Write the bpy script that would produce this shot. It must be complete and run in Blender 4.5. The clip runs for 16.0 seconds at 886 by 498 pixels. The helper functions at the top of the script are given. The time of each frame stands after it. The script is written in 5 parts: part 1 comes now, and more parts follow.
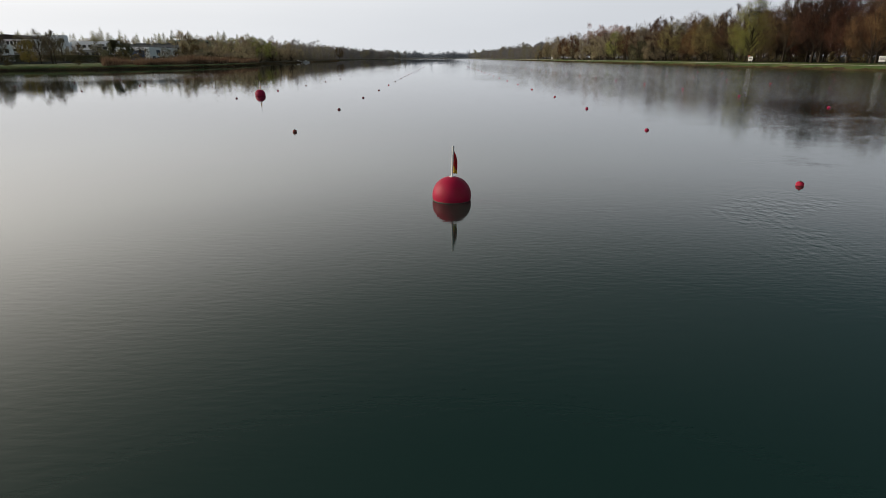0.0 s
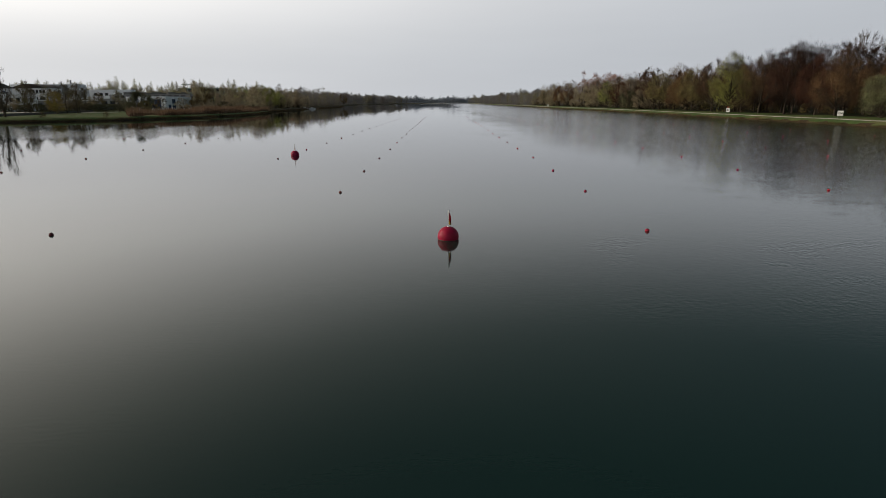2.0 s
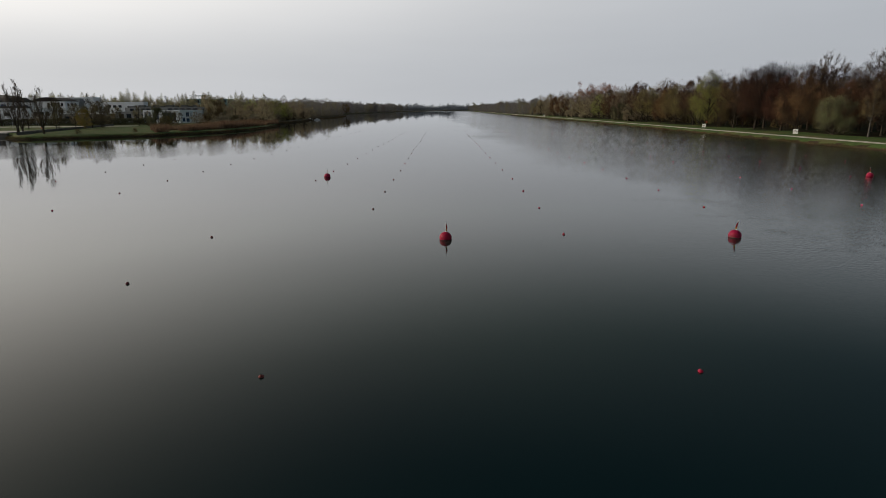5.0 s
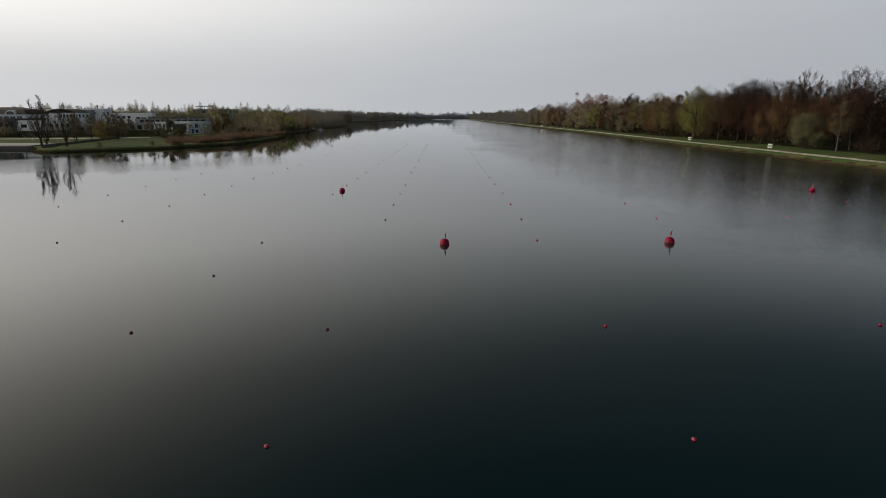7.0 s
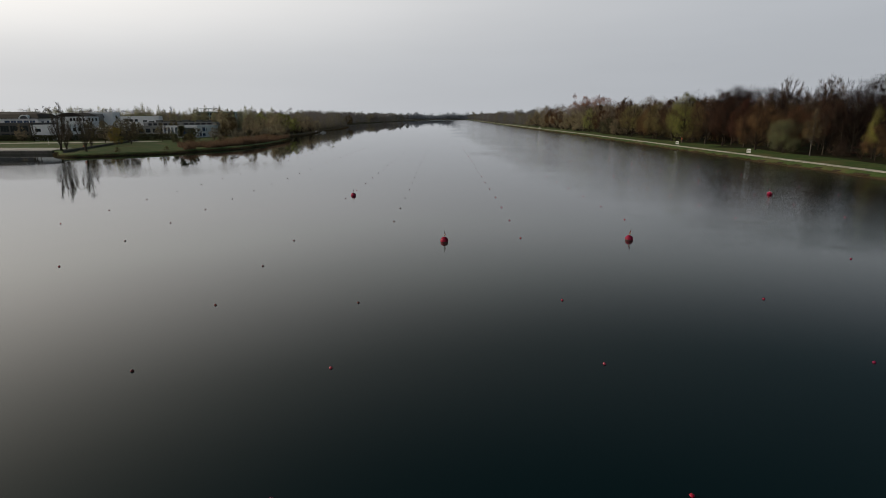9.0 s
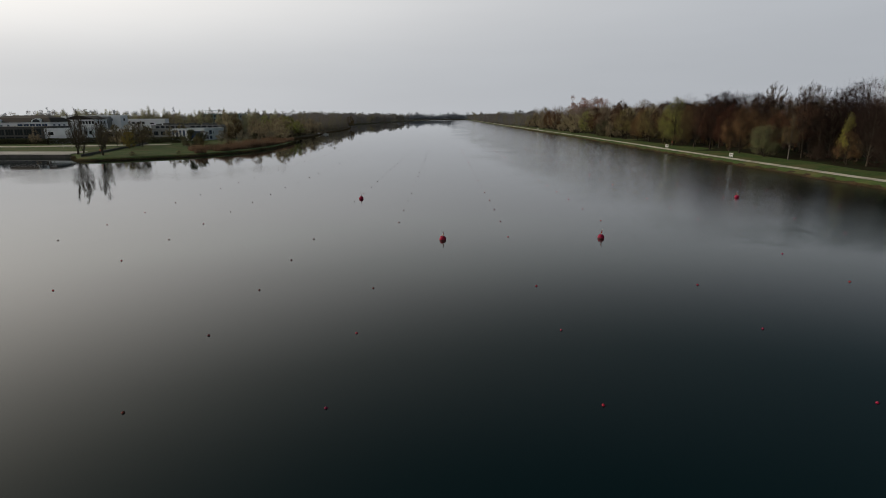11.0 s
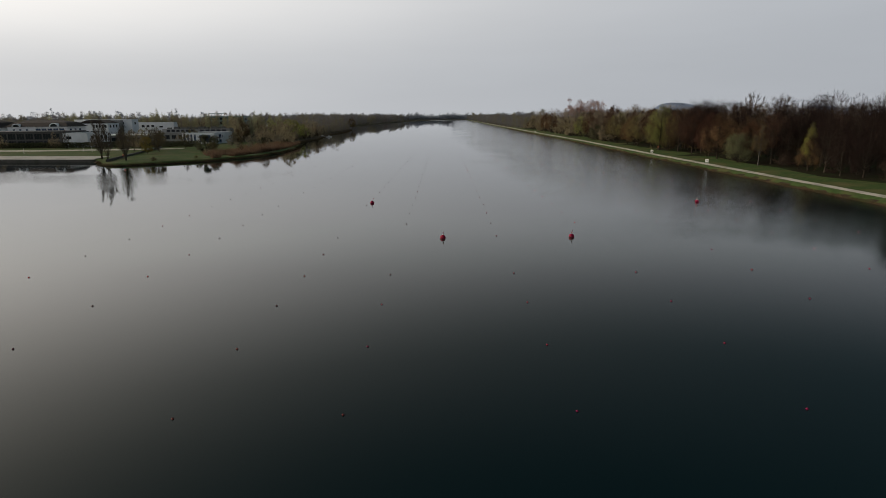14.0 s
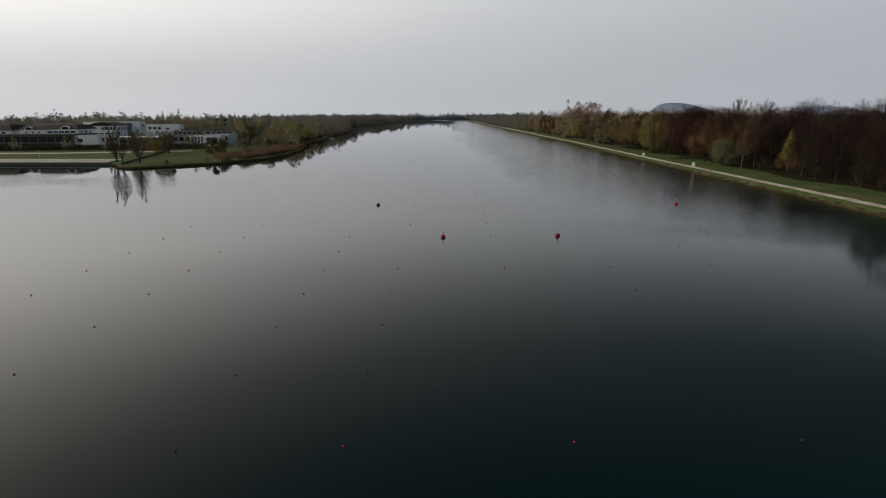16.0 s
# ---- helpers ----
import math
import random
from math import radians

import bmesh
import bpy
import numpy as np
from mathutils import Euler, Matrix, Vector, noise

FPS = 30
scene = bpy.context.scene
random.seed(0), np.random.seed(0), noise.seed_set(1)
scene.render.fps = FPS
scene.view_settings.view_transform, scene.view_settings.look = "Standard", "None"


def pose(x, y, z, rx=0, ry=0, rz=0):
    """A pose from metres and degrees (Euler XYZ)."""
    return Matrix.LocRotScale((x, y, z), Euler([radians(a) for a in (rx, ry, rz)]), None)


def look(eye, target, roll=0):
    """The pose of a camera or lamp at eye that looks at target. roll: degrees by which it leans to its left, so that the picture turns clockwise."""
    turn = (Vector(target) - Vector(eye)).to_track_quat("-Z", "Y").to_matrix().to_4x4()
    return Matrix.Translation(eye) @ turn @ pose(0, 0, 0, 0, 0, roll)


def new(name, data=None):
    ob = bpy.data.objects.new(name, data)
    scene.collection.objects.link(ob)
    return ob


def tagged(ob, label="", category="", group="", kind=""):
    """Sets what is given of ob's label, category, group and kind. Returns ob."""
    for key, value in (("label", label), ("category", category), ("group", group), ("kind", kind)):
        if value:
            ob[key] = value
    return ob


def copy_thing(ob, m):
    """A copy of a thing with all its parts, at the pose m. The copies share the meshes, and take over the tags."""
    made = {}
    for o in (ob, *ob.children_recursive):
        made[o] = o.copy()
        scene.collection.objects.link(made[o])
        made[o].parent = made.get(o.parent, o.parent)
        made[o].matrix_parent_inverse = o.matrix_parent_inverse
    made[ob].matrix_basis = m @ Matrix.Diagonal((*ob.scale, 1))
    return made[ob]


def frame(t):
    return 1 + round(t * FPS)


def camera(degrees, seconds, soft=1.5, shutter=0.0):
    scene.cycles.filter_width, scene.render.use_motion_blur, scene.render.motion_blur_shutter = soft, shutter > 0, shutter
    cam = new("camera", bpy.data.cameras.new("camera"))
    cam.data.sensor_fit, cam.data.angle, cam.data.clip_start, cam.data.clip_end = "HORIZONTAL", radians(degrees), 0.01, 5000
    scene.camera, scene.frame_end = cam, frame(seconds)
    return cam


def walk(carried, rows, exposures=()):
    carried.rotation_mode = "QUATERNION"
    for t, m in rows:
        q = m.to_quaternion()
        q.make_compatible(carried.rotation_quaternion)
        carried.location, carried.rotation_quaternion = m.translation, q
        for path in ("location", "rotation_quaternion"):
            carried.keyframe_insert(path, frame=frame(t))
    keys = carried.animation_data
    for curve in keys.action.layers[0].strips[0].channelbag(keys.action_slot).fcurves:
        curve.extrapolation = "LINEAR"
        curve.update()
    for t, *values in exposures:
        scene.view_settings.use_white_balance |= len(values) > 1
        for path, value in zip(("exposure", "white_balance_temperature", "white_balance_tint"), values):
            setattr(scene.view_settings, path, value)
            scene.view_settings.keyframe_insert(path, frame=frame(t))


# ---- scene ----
cam = camera(76.0, 16.0, 0.9)
PATH = [
    (0, (-0.101, -11.146, 2.700), (-0.114, -9.249, 2.061), -0.2),
    (0.5, (-0.074, -13.206, 3.208), (-0.088, -11.307, 2.576), -0.2),
    (1, (-0.052, -15.512, 3.741), (-0.067, -13.594, 3.170), -0.2),
    (1.5, (-0.029, -17.722, 4.260), (-0.044, -15.797, 3.714), -0.3),
    (2, (-0.044, -20.236, 4.861), (-0.058, -18.299, 4.359), -0.2),
    (2.5, (-0.039, -22.558, 5.361), (-0.052, -20.618, 4.874), -0.2),
    (3, (-0.008, -25.134, 5.892), (-0.022, -23.194, 5.404), -0.3),
    (3.5, (0.056, -27.536, 6.405), (0.041, -25.596, 5.916), -0.3),
    (4, (0.084, -30.025, 6.956), (0.069, -28.085, 6.467), -0.3),
    (6.5, (0.167, -42.431, 9.558), (0.153, -40.484, 9.100), -0.3),
    (7, (0.224, -44.993, 10.094), (0.209, -43.045, 9.639), -0.3),
    (7.5, (0.219, -47.418, 10.514), (0.204, -45.470, 10.060), -0.3),
    (8, (0.241, -49.929, 11.036), (0.226, -47.982, 10.582), -0.4),
    (8.5, (0.251, -52.394, 11.548), (0.236, -50.447, 11.092), -0.4),
    (9, (0.290, -54.926, 12.052), (0.275, -52.978, 11.597), -0.4),
    (11.5, (0.611, -66.687, 14.480), (0.594, -64.740, 14.023), -0.5),
    (12, (0.589, -69.217, 15.058), (0.574, -67.271, 14.599), -0.5),
    (12.5, (0.623, -71.568, 15.503), (0.607, -69.621, 15.044), -0.6),
    (13, (0.638, -74.156, 16.043), (0.622, -72.210, 15.584), -0.6),
    (13.5, (0.636, -76.516, 16.554), (0.620, -74.570, 16.095), -0.6),
    (14, (0.657, -79.100, 17.024), (0.641, -77.153, 16.566), -0.5),
    (14.5, (0.728, -81.513, 17.478), (0.711, -79.566, 17.021), -0.6),
    (15, (0.700, -84.093, 18.057), (0.684, -82.146, 17.598), -0.5),
    (15.5, (0.746, -86.392, 18.536), (0.729, -84.446, 18.078), -0.6),
    (16, (0.748, -88.916, 19.045), (0.731, -86.970, 18.586), -0.5),
]
walk(cam, [(t, look(eye, target, roll)) for t, eye, target, roll in PATH],
     [(0.0, 0.50), (0.5, 0.52), (1.0, 0.42), (2.0, 0.18), (3.5, 0.05), (6.5, 0.0), (16.0, -0.02)])

# ---- light ----
SUN_AZ, SUN_EL = radians(-82), radians(20)      # azimuth from straight ahead (+y), towards +x positive
SUN_DIR = Vector((math.sin(SUN_AZ) * math.cos(SUN_EL), math.cos(SUN_AZ) * math.cos(SUN_EL), math.sin(SUN_EL)))

world = bpy.data.worlds.new("hazy_sky")
scene.world = world
world.use_nodes = True
wt = world.node_tree
wt.nodes.clear()


def wmath(op, a, b=None, clamp=False):
    n = wt.nodes.new("ShaderNodeMath")
    n.operation = op
    n.use_clamp = clamp
    for i, v in enumerate((a, b)):
        if v is None:
            continue
        if isinstance(v, (int, float)):
            n.inputs[i].default_value = v
        else:
            wt.links.new(v, n.inputs[i])
    return n.outputs[0]


def wmix(fac, a, b):
    n = wt.nodes.new("ShaderNodeMix")
    n.data_type = "RGBA"
    for sock, v in ((n.inputs[0], fac), (n.inputs[6], a), (n.inputs[7], b)):
        if isinstance(v, (int, float)):
            sock.default_value = v
        elif isinstance(v, tuple):
            sock.default_value = (*v, 1)
        else:
            wt.links.new(v, sock)
    return n.outputs[2]


def build_sky():
    """Thin overcast: a Nishita sky veiled by cloud that glows round the low sun and greys with height."""
    coord = wt.nodes.new("ShaderNodeTexCoord").outputs["Generated"]
    sep = wt.nodes.new("ShaderNodeSeparateXYZ")
    wt.links.new(coord, sep.inputs[0])
    up = wmath("MAXIMUM", sep.outputs[2], 0.0)
    dot = wt.nodes.new("ShaderNodeVectorMath")
    dot.operation = "DOT_PRODUCT"
    wt.links.new(coord, dot.inputs[0])
    dot.inputs[1].default_value = SUN_DIR
    near = wmath("MAXIMUM", wmath("MULTIPLY_ADD", dot.outputs["Value"], 0.5), 0.0)
    near.node.inputs[2].default_value = 0.5
    glow_wide = wmath("POWER", near, SKY_WIDE_POWER)
    glow_tight = wmath("POWER", near, SKY_TIGHT_POWER)
    rise = wt.nodes.new("ShaderNodeMapRange")
    rise.interpolation_type = "SMOOTHSTEP"
    rise.inputs[1].default_value, rise.inputs[2].default_value = SKY_RISE
    away = wmath("MULTIPLY_ADD", near, -0.5)
    away.node.inputs[2].default_value = 1.30
    wt.links.new(wmath("MULTIPLY", up, away), rise.inputs[0])
    veil = wmix(rise.outputs[0], SKY_HORIZON, SKY_ZENITH)
    swell = wt.nodes.new("ShaderNodeMapRange")
    swell.interpolation_type = "SMOOTHSTEP"
    for i, v in enumerate((0.05, 0.22, 0.52, 1.44)):
        swell.inputs[i + 1].default_value = v
    wt.links.new(up, swell.inputs[0])
    high = wt.nodes.new("ShaderNodeMapRange")
    high.interpolation_type = "SMOOTHSTEP"
    for i, v in enumerate((0.26, 0.62, 1.0, 0.08)):
        high.inputs[i + 1].default_value = v
    wt.links.new(up, high.inputs[0])
    lower = wmath("MULTIPLY", swell.outputs[0], high.outputs[0])
    halo = wt.nodes.new("ShaderNodeMapRange")
    halo.interpolation_type = "SMOOTHSTEP"
    for i, v in enumerate((0.06, 0.30, 0.0, 1.6)):
        halo.inputs[i + 1].default_value = v
    wt.links.new(up, halo.inputs[0])
    upper = wt.nodes.new("ShaderNodeMapRange")
    upper.interpolation_type = "SMOOTHSTEP"
    for i, v in enumerate((0.42, 0.90, 1.0, 0.1)):
        upper.inputs[i + 1].default_value = v
    wt.links.new(up, upper.inputs[0])
    around = wmath("MULTIPLY", halo.outputs[0], upper.outputs[0])
    # faint streaks in the cloud layer
    mapping = wt.nodes.new("ShaderNodeMapping")
    mapping.inputs["Scale"].default_value = (1.6, 1.6, 11.0)
    wt.links.new(coord, mapping.inputs[0])
    cloud = wt.nodes.new("ShaderNodeTexNoise")
    cloud.inputs["Scale"].default_value = 1.7
    cloud.inputs["Detail"].default_value = 4.0
    wt.links.new(mapping.outputs[0], cloud.inputs[0])
    streak = wmath("MULTIPLY_ADD", cloud.outputs[0], 0.10)
    streak.node.inputs[2].default_value = 0.95
    glow = wt.nodes.new("ShaderNodeMix")
    glow.data_type, glow.blend_type = "RGBA", "ADD"
    glow.inputs[0].default_value = 1.0
    wt.links.new(veil, glow.inputs[6])
    wide = wmix(wmath("MULTIPLY", glow_wide, lower), (0, 0, 0), SKY_WIDE)
    wt.links.new(wide, glow.inputs[7])
    glow2 = wt.nodes.new("ShaderNodeMix")
    glow2.data_type, glow2.blend_type = "RGBA", "ADD"
    glow2.inputs[0].default_value = 1.0
    wt.links.new(glow.outputs[2], glow2.inputs[6])
    wt.links.new(wmix(wmath("MULTIPLY", glow_tight, around), (0, 0, 0), SKY_TIGHT), glow2.inputs[7])
    sky = wt.nodes.new("ShaderNodeTexSky")
    sky.sky_type, sky.sun_disc = "NISHITA", False
    sky.sun_elevation, sky.sun_rotation = SUN_EL, SUN_AZ
    sky.air_density, sky.dust_density, sky.ozone_density = 1.0, 6.0, 1.0
    dim = wt.nodes.new("ShaderNodeMix")
    dim.data_type, dim.blend_type = "RGBA", "MULTIPLY"
    dim.inputs[0].default_value = 1.0
    wt.links.new(sky.outputs[0], dim.inputs[6])
    dim.inputs[7].default_value = (0.08, 0.08, 0.08, 1)
    both = wmix(0.93, dim.outputs[2], glow2.outputs[2])
    shade = wt.nodes.new("ShaderNodeVectorMath")
    shade.operation = "SCALE"
    wt.links.new(both, shade.inputs[0])
    wt.links.new(streak, shade.inputs["Scale"])
    bg = wt.nodes.new("ShaderNodeBackground")
    bg.inputs[1].default_value = SKY_STRENGTH
    wt.links.new(shade.outputs[0], bg.inputs[0])
    out = wt.nodes.new("ShaderNodeOutputWorld")
    wt.links.new(bg.outputs[0], out.inputs[0])


SKY_HORIZON, SKY_ZENITH, SKY_RISE = (0.436, 0.462, 0.502), (0.029, 0.066, 0.089), (0.17, 0.41)
SKY_WIDE, SKY_WIDE_POWER = (0.70, 0.645, 0.570), 2.6
SKY_TIGHT, SKY_TIGHT_POWER = (0.38, 0.315, 0.220), 8.0
SKY_STRENGTH = 1.0
build_sky()

sun = new("sun", bpy.data.lights.new("sun", "SUN"))
sun.data.energy, sun.data.angle, sun.data.color = 2.4, radians(22), (1.0, 0.86, 0.70)
sun.matrix_basis = look(SUN_DIR * 100, (0, 0, 0))


# ---- materials ----
def material(name, c1, c2, scale=1.0, rough=0.8, bump=0.0, bump_scale=None, detail=5.0, metal=0.0,
             vary=0.0, per_island=0.0, coords="Object", stain=None, stain_scale=0.2, spec=0.5, translucent=0.0):
    """Two colours by noise, a large-scale stain colour, a lightness that varies from object to object, and fine relief."""
    m = bpy.data.materials.new(name)
    m.use_nodes = True
    nt = m.node_tree
    b = nt.nodes["Principled BSDF"]
    b.inputs["Roughness"].default_value, b.inputs["Metallic"].default_value = rough, metal
    b.inputs["Specular IOR Level"].default_value = spec
    if coords == "World":
        src = nt.nodes.new("ShaderNodeNewGeometry").outputs["Position"]
    else:
        src = nt.nodes.new("ShaderNodeTexCoord").outputs[coords]

    def noise_of(s, d):
        n = nt.nodes.new("ShaderNodeTexNoise")
        n.inputs["Scale"].default_value, n.inputs["Detail"].default_value = s, d
        nt.links.new(src, n.inputs["Vector"])
        return n.outputs[0]

    def ramp(v, lo, hi):
        r = nt.nodes.new("ShaderNodeMapRange")
        r.inputs[1].default_value, r.inputs[2].default_value = lo, hi
        nt.links.new(v, r.inputs[0])
        return r.outputs[0]

    def blend(fac, a, c, kind="MIX"):
        n = nt.nodes.new("ShaderNodeMix")
        n.data_type, n.blend_type = "RGBA", kind
        for sock, v in ((n.inputs[0], fac), (n.inputs[6], a), (n.inputs[7], c)):
            if isinstance(v, (int, float)):
                sock.default_value = v
            elif isinstance(v, tuple):
                sock.default_value = (*v, 1)
            else:
                nt.links.new(v, sock)
        return n.outputs[2]

    fine = noise_of(scale, detail)
    col = blend(ramp(fine, 0.3, 0.7), c1, c2)
    if stain:
        col = blend(ramp(noise_of(stain_scale, 3.0), 0.45, 0.75), col, stain)
    for amount, kind in ((vary, "object"), (per_island, "island")):
        if amount:
            rnd = nt.nodes.new("ShaderNodeObjectInfo").outputs["Random"] if kind == "object" else \
                nt.nodes.new("ShaderNodeNewGeometry").outputs["Random Per Island"]
            r = nt.nodes.new("ShaderNodeMapRange")
            r.inputs[3].default_value, r.inputs[4].default_value = 1 - amount, 1 + amount
            nt.links.new(rnd, r.inputs[0])
            hs = nt.nodes.new("ShaderNodeHueSaturation")
            nt.links.new(r.outputs[0], hs.inputs["Value"])
            h = nt.nodes.new("ShaderNodeMapRange")
            h.inputs[3].default_value, h.inputs[4].default_value = 0.5 - 0.06 * amount, 0.5 + 0.06 * amount
            nt.links.new(rnd, h.inputs[0])
            nt.links.new(h.outputs[0], hs.inputs["Hue"])
            nt.links.new(col, hs.inputs["Color"])
            col = hs.outputs[0]
    nt.links.new(col, b.inputs["Base Color"])
    if bump:
        bp = nt.nodes.new("ShaderNodeBump")
        bp.inputs["Strength"].default_value = bump
        bp.inputs["Distance"].default_value = 0.05
        nt.links.new(noise_of(bump_scale or scale * 3, 6.0), bp.inputs["Height"])
        nt.links.new(bp.outputs[0], b.inputs["Normal"])
    if translucent:
        t = nt.nodes.new("ShaderNodeBsdfTranslucent")
        nt.links.new(col, t.inputs[0])
        mx = nt.nodes.new("ShaderNodeMixShader")
        mx.inputs[0].default_value = translucent
        nt.links.new(b.outputs[0], mx.inputs[1])
        nt.links.new(t.outputs[0], mx.inputs[2])
        nt.links.new(mx.outputs[0], nt.nodes["Material Output"].inputs[0])
    return m


def water_material():
    m = bpy.data.materials.new("lake_water")
    m.use_nodes = True
    nt = m.node_tree
    b = nt.nodes["Principled BSDF"]
    b.inputs["Roughness"].default_value = 0.035
    b.inputs["IOR"].default_value = 1.333
    pos = nt.nodes.new("ShaderNodeNewGeometry").outputs["Position"]

    def noise_at(sx, sy, scale, detail, rot=0.0):
        mp = nt.nodes.new("ShaderNodeMapping")
        mp.inputs["Scale"].default_value = (sx, sy, 1)
        mp.inputs["Rotation"].default_value = (0, 0, rot)
        nt.links.new(pos, mp.inputs[0])
        n = nt.nodes.new("ShaderNodeTexNoise")
        n.inputs["Scale"].default_value, n.inputs["Detail"].default_value = scale, detail
        nt.links.new(mp.outputs[0], n.inputs["Vector"])
        return n.outputs[0]

    def calc(op, a, c, d=None):
        n = nt.nodes.new("ShaderNodeMath")
        n.operation = op
        for i, v in enumerate((a, c, d)):
            if v is None:
                continue
            if isinstance(v, (int, float)):
                n.inputs[i].default_value = v
            else:
                nt.links.new(v, n.inputs[i])
        return n.outputs[0]

    def ranged(v, a, c, lo, hi):
        r = nt.nodes.new("ShaderNodeMapRange")
        r.interpolation_type = "SMOOTHSTEP"
        for i, q in enumerate((a, c, lo, hi)):
            r.inputs[i + 1].default_value = q
        nt.links.new(v, r.inputs[0])
        return r.outputs[0]

    sep = nt.nodes.new("ShaderNodeSeparateXYZ")
    nt.links.new(pos, sep.inputs[0])
    # a breeze ruffles the water towards the wooded bank in patches with slick water between, and in a band before the headland
    x, y = sep.outputs[0], sep.outputs[1]
    patch = calc("SUBTRACT", noise_at(1, 0.6, 0.035, 2.0), 0.5)
    drift = calc("MULTIPLY_ADD", patch, 44.0, x)
    reach = calc("MULTIPLY", ranged(drift, 1.0, 30.0, 0.0, 1.0), calc("MULTIPLY", ranged(y, -12.0, 3.0, 0.16, 1.0), ranged(y, 20.0, 100.0, 0.85, 1.7)))
    slick = calc("MULTIPLY_ADD", ranged(noise_at(0.7, 1.3, 0.055, 3.0), 0.36, 0.58, 0.0, 1.0), 0.2, 0.8)
    breeze = calc("MULTIPLY", reach, slick)
    paws = calc("MULTIPLY", ranged(noise_at(0.8, 1.2, 0.30, 3.0), 0.54, 0.66, 0.0, 0.35), calc("MULTIPLY", ranged(x, 0.0, 5.0, 0.0, 1.0), calc("MULTIPLY", ranged(y, -10.0, -3.0, 0.0, 1.0), ranged(y, 12.0, 30.0, 1.0, 0.0))))
    along = calc("MULTIPLY_ADD", patch, 60.0, y)
    band = calc("MULTIPLY", calc("MULTIPLY", ranged(along, 55.0, 75.0, 0.0, 1.0), ranged(along, 88.0, 108.0, 1.0, 0.0)), ranged(x, -60.0, -18.0, 0.45, 0.0))
    calm = noise_at(1, 1, 0.06, 2.0)
    # the water is greener and cloudier round the marker buoys
    cloudy = nt.nodes.new("ShaderNodeMix")
    cloudy.data_type = "RGBA"
    cloudy.inputs[6].default_value, cloudy.inputs[7].default_value = (0.0008, 0.0080, 0.0092, 1), (0.0080, 0.0228, 0.0190, 1)
    bloom = calc("MULTIPLY_ADD", patch, 20.0, y)
    nt.links.new(calc("MULTIPLY", ranged(bloom, -21.0, -7.0, 0.0, 1.0), ranged(bloom, 6.0, 26.0, 1.0, 0.0)), cloudy.inputs[0])
    nt.links.new(cloudy.outputs[2], b.inputs["Base Color"])
    ripple = calc("SUBTRACT", noise_at(4.5, 13.0, 1.0, 2.5, 0.12), 0.5)
    swell = noise_at(0.5, 0.9, 1.0, 2.0, -0.2)
    chop = calc("SUBTRACT", noise_at(6.2, 4.2, 1.0, 1.5, 0.25), 0.5)
    heave = calc("MULTIPLY", calc("SUBTRACT", noise_at(1.4, 2.1, 1.0, 2.0, 0.3), 0.5), calc("MULTIPLY", breeze, 0.006))
    fine = calc("MULTIPLY", calm, calc("MULTIPLY_ADD", ranged(x, -30.0, 10.0, 0.0, 1.0), 0.0021, 0.0006))
    height = calc("MULTIPLY", ripple, calc("ADD", fine, 0.0002))
    height = calc("ADD", height, calc("MULTIPLY", swell, 0.0007))
    height = calc("ADD", height, calc("MULTIPLY", chop, calc("MULTIPLY", calc("ADD", calc("ADD", breeze, paws), band), 0.020)))
    height = calc("ADD", height, heave)
    bp = nt.nodes.new("ShaderNodeBump")
    bp.inputs["Strength"].default_value, bp.inputs["Distance"].default_value = 1.0, 1.0
    nt.links.new(height, bp.inputs["Height"])
    nt.links.new(bp.outputs[0], b.inputs["Normal"])
    nt.links.new(calc("MULTIPLY_ADD", breeze, 0.06, 0.006), b.inputs["Roughness"])
    return m


def glass_material(name, tint):
    m = bpy.data.materials.new(name)
    m.use_nodes = True
    b = m.node_tree.nodes["Principled BSDF"]
    b.inputs["Base Color"].default_value = (*tint, 1)
    b.inputs["Roughness"].default_value, b.inputs["IOR"].default_value = 0.05, 1.5
    return m


WATER = water_material()
GRASS = material("mown_grass", (0.040, 0.070, 0.022), (0.078, 0.114, 0.035), 0.9, 0.9, 0.5, 6.0, coords="World",
                 stain=(0.125, 0.112, 0.050), stain_scale=0.13, spec=0.06)
# leaf litter, darkened further so the shade under the trees is in the colour
FLOOR = material("shaded_woodland_floor", (0.0150, 0.0110, 0.0070), (0.0275, 0.0225, 0.0110), 0.7, 0.95, 0.6, 4.0, coords="World",
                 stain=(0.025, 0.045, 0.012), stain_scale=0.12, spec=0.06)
LAKEBED = material("lake_mud", (0.03, 0.028, 0.02), (0.05, 0.045, 0.03), 0.5, 0.95, 0.3, coords="World", spec=0.06)
GRAVEL = material("pale_gravel", (0.4752, 0.4356, 0.3696), (0.6072, 0.5676, 0.5016), 3.0, 0.95, 0.4, 25.0, coords="World",
                  stain=(0.26, 0.24, 0.19), stain_scale=0.25, spec=0.06)
CONCRETE = material("promenade_concrete", (0.34, 0.32, 0.29), (0.42, 0.40, 0.37), 0.8, 0.9, 0.2, 9.0, coords="World",
                    stain=(0.24, 0.23, 0.20), stain_scale=0.15)
DARKCONCRETE = material("wet_dark_concrete", (0.045, 0.043, 0.040), (0.085, 0.08, 0.072), 0.8, 0.8, 0.3, 5.0, coords="World",
                        stain=(0.035, 0.04, 0.025), stain_scale=0.3)
BARK = material("bark", (0.030, 0.024, 0.018), (0.062, 0.051, 0.039), 5.0, 0.95, 0.6, 14.0, vary=0.3, spec=0.06)
BIRCHBARK = material("birch_bark", (0.0864, 0.0792, 0.0684), (0.1296, 0.1224, 0.1116), 3.0, 0.9, 0.3, 9.0, stain=(0.05, 0.045, 0.04), stain_scale=2.5, spec=0.06)
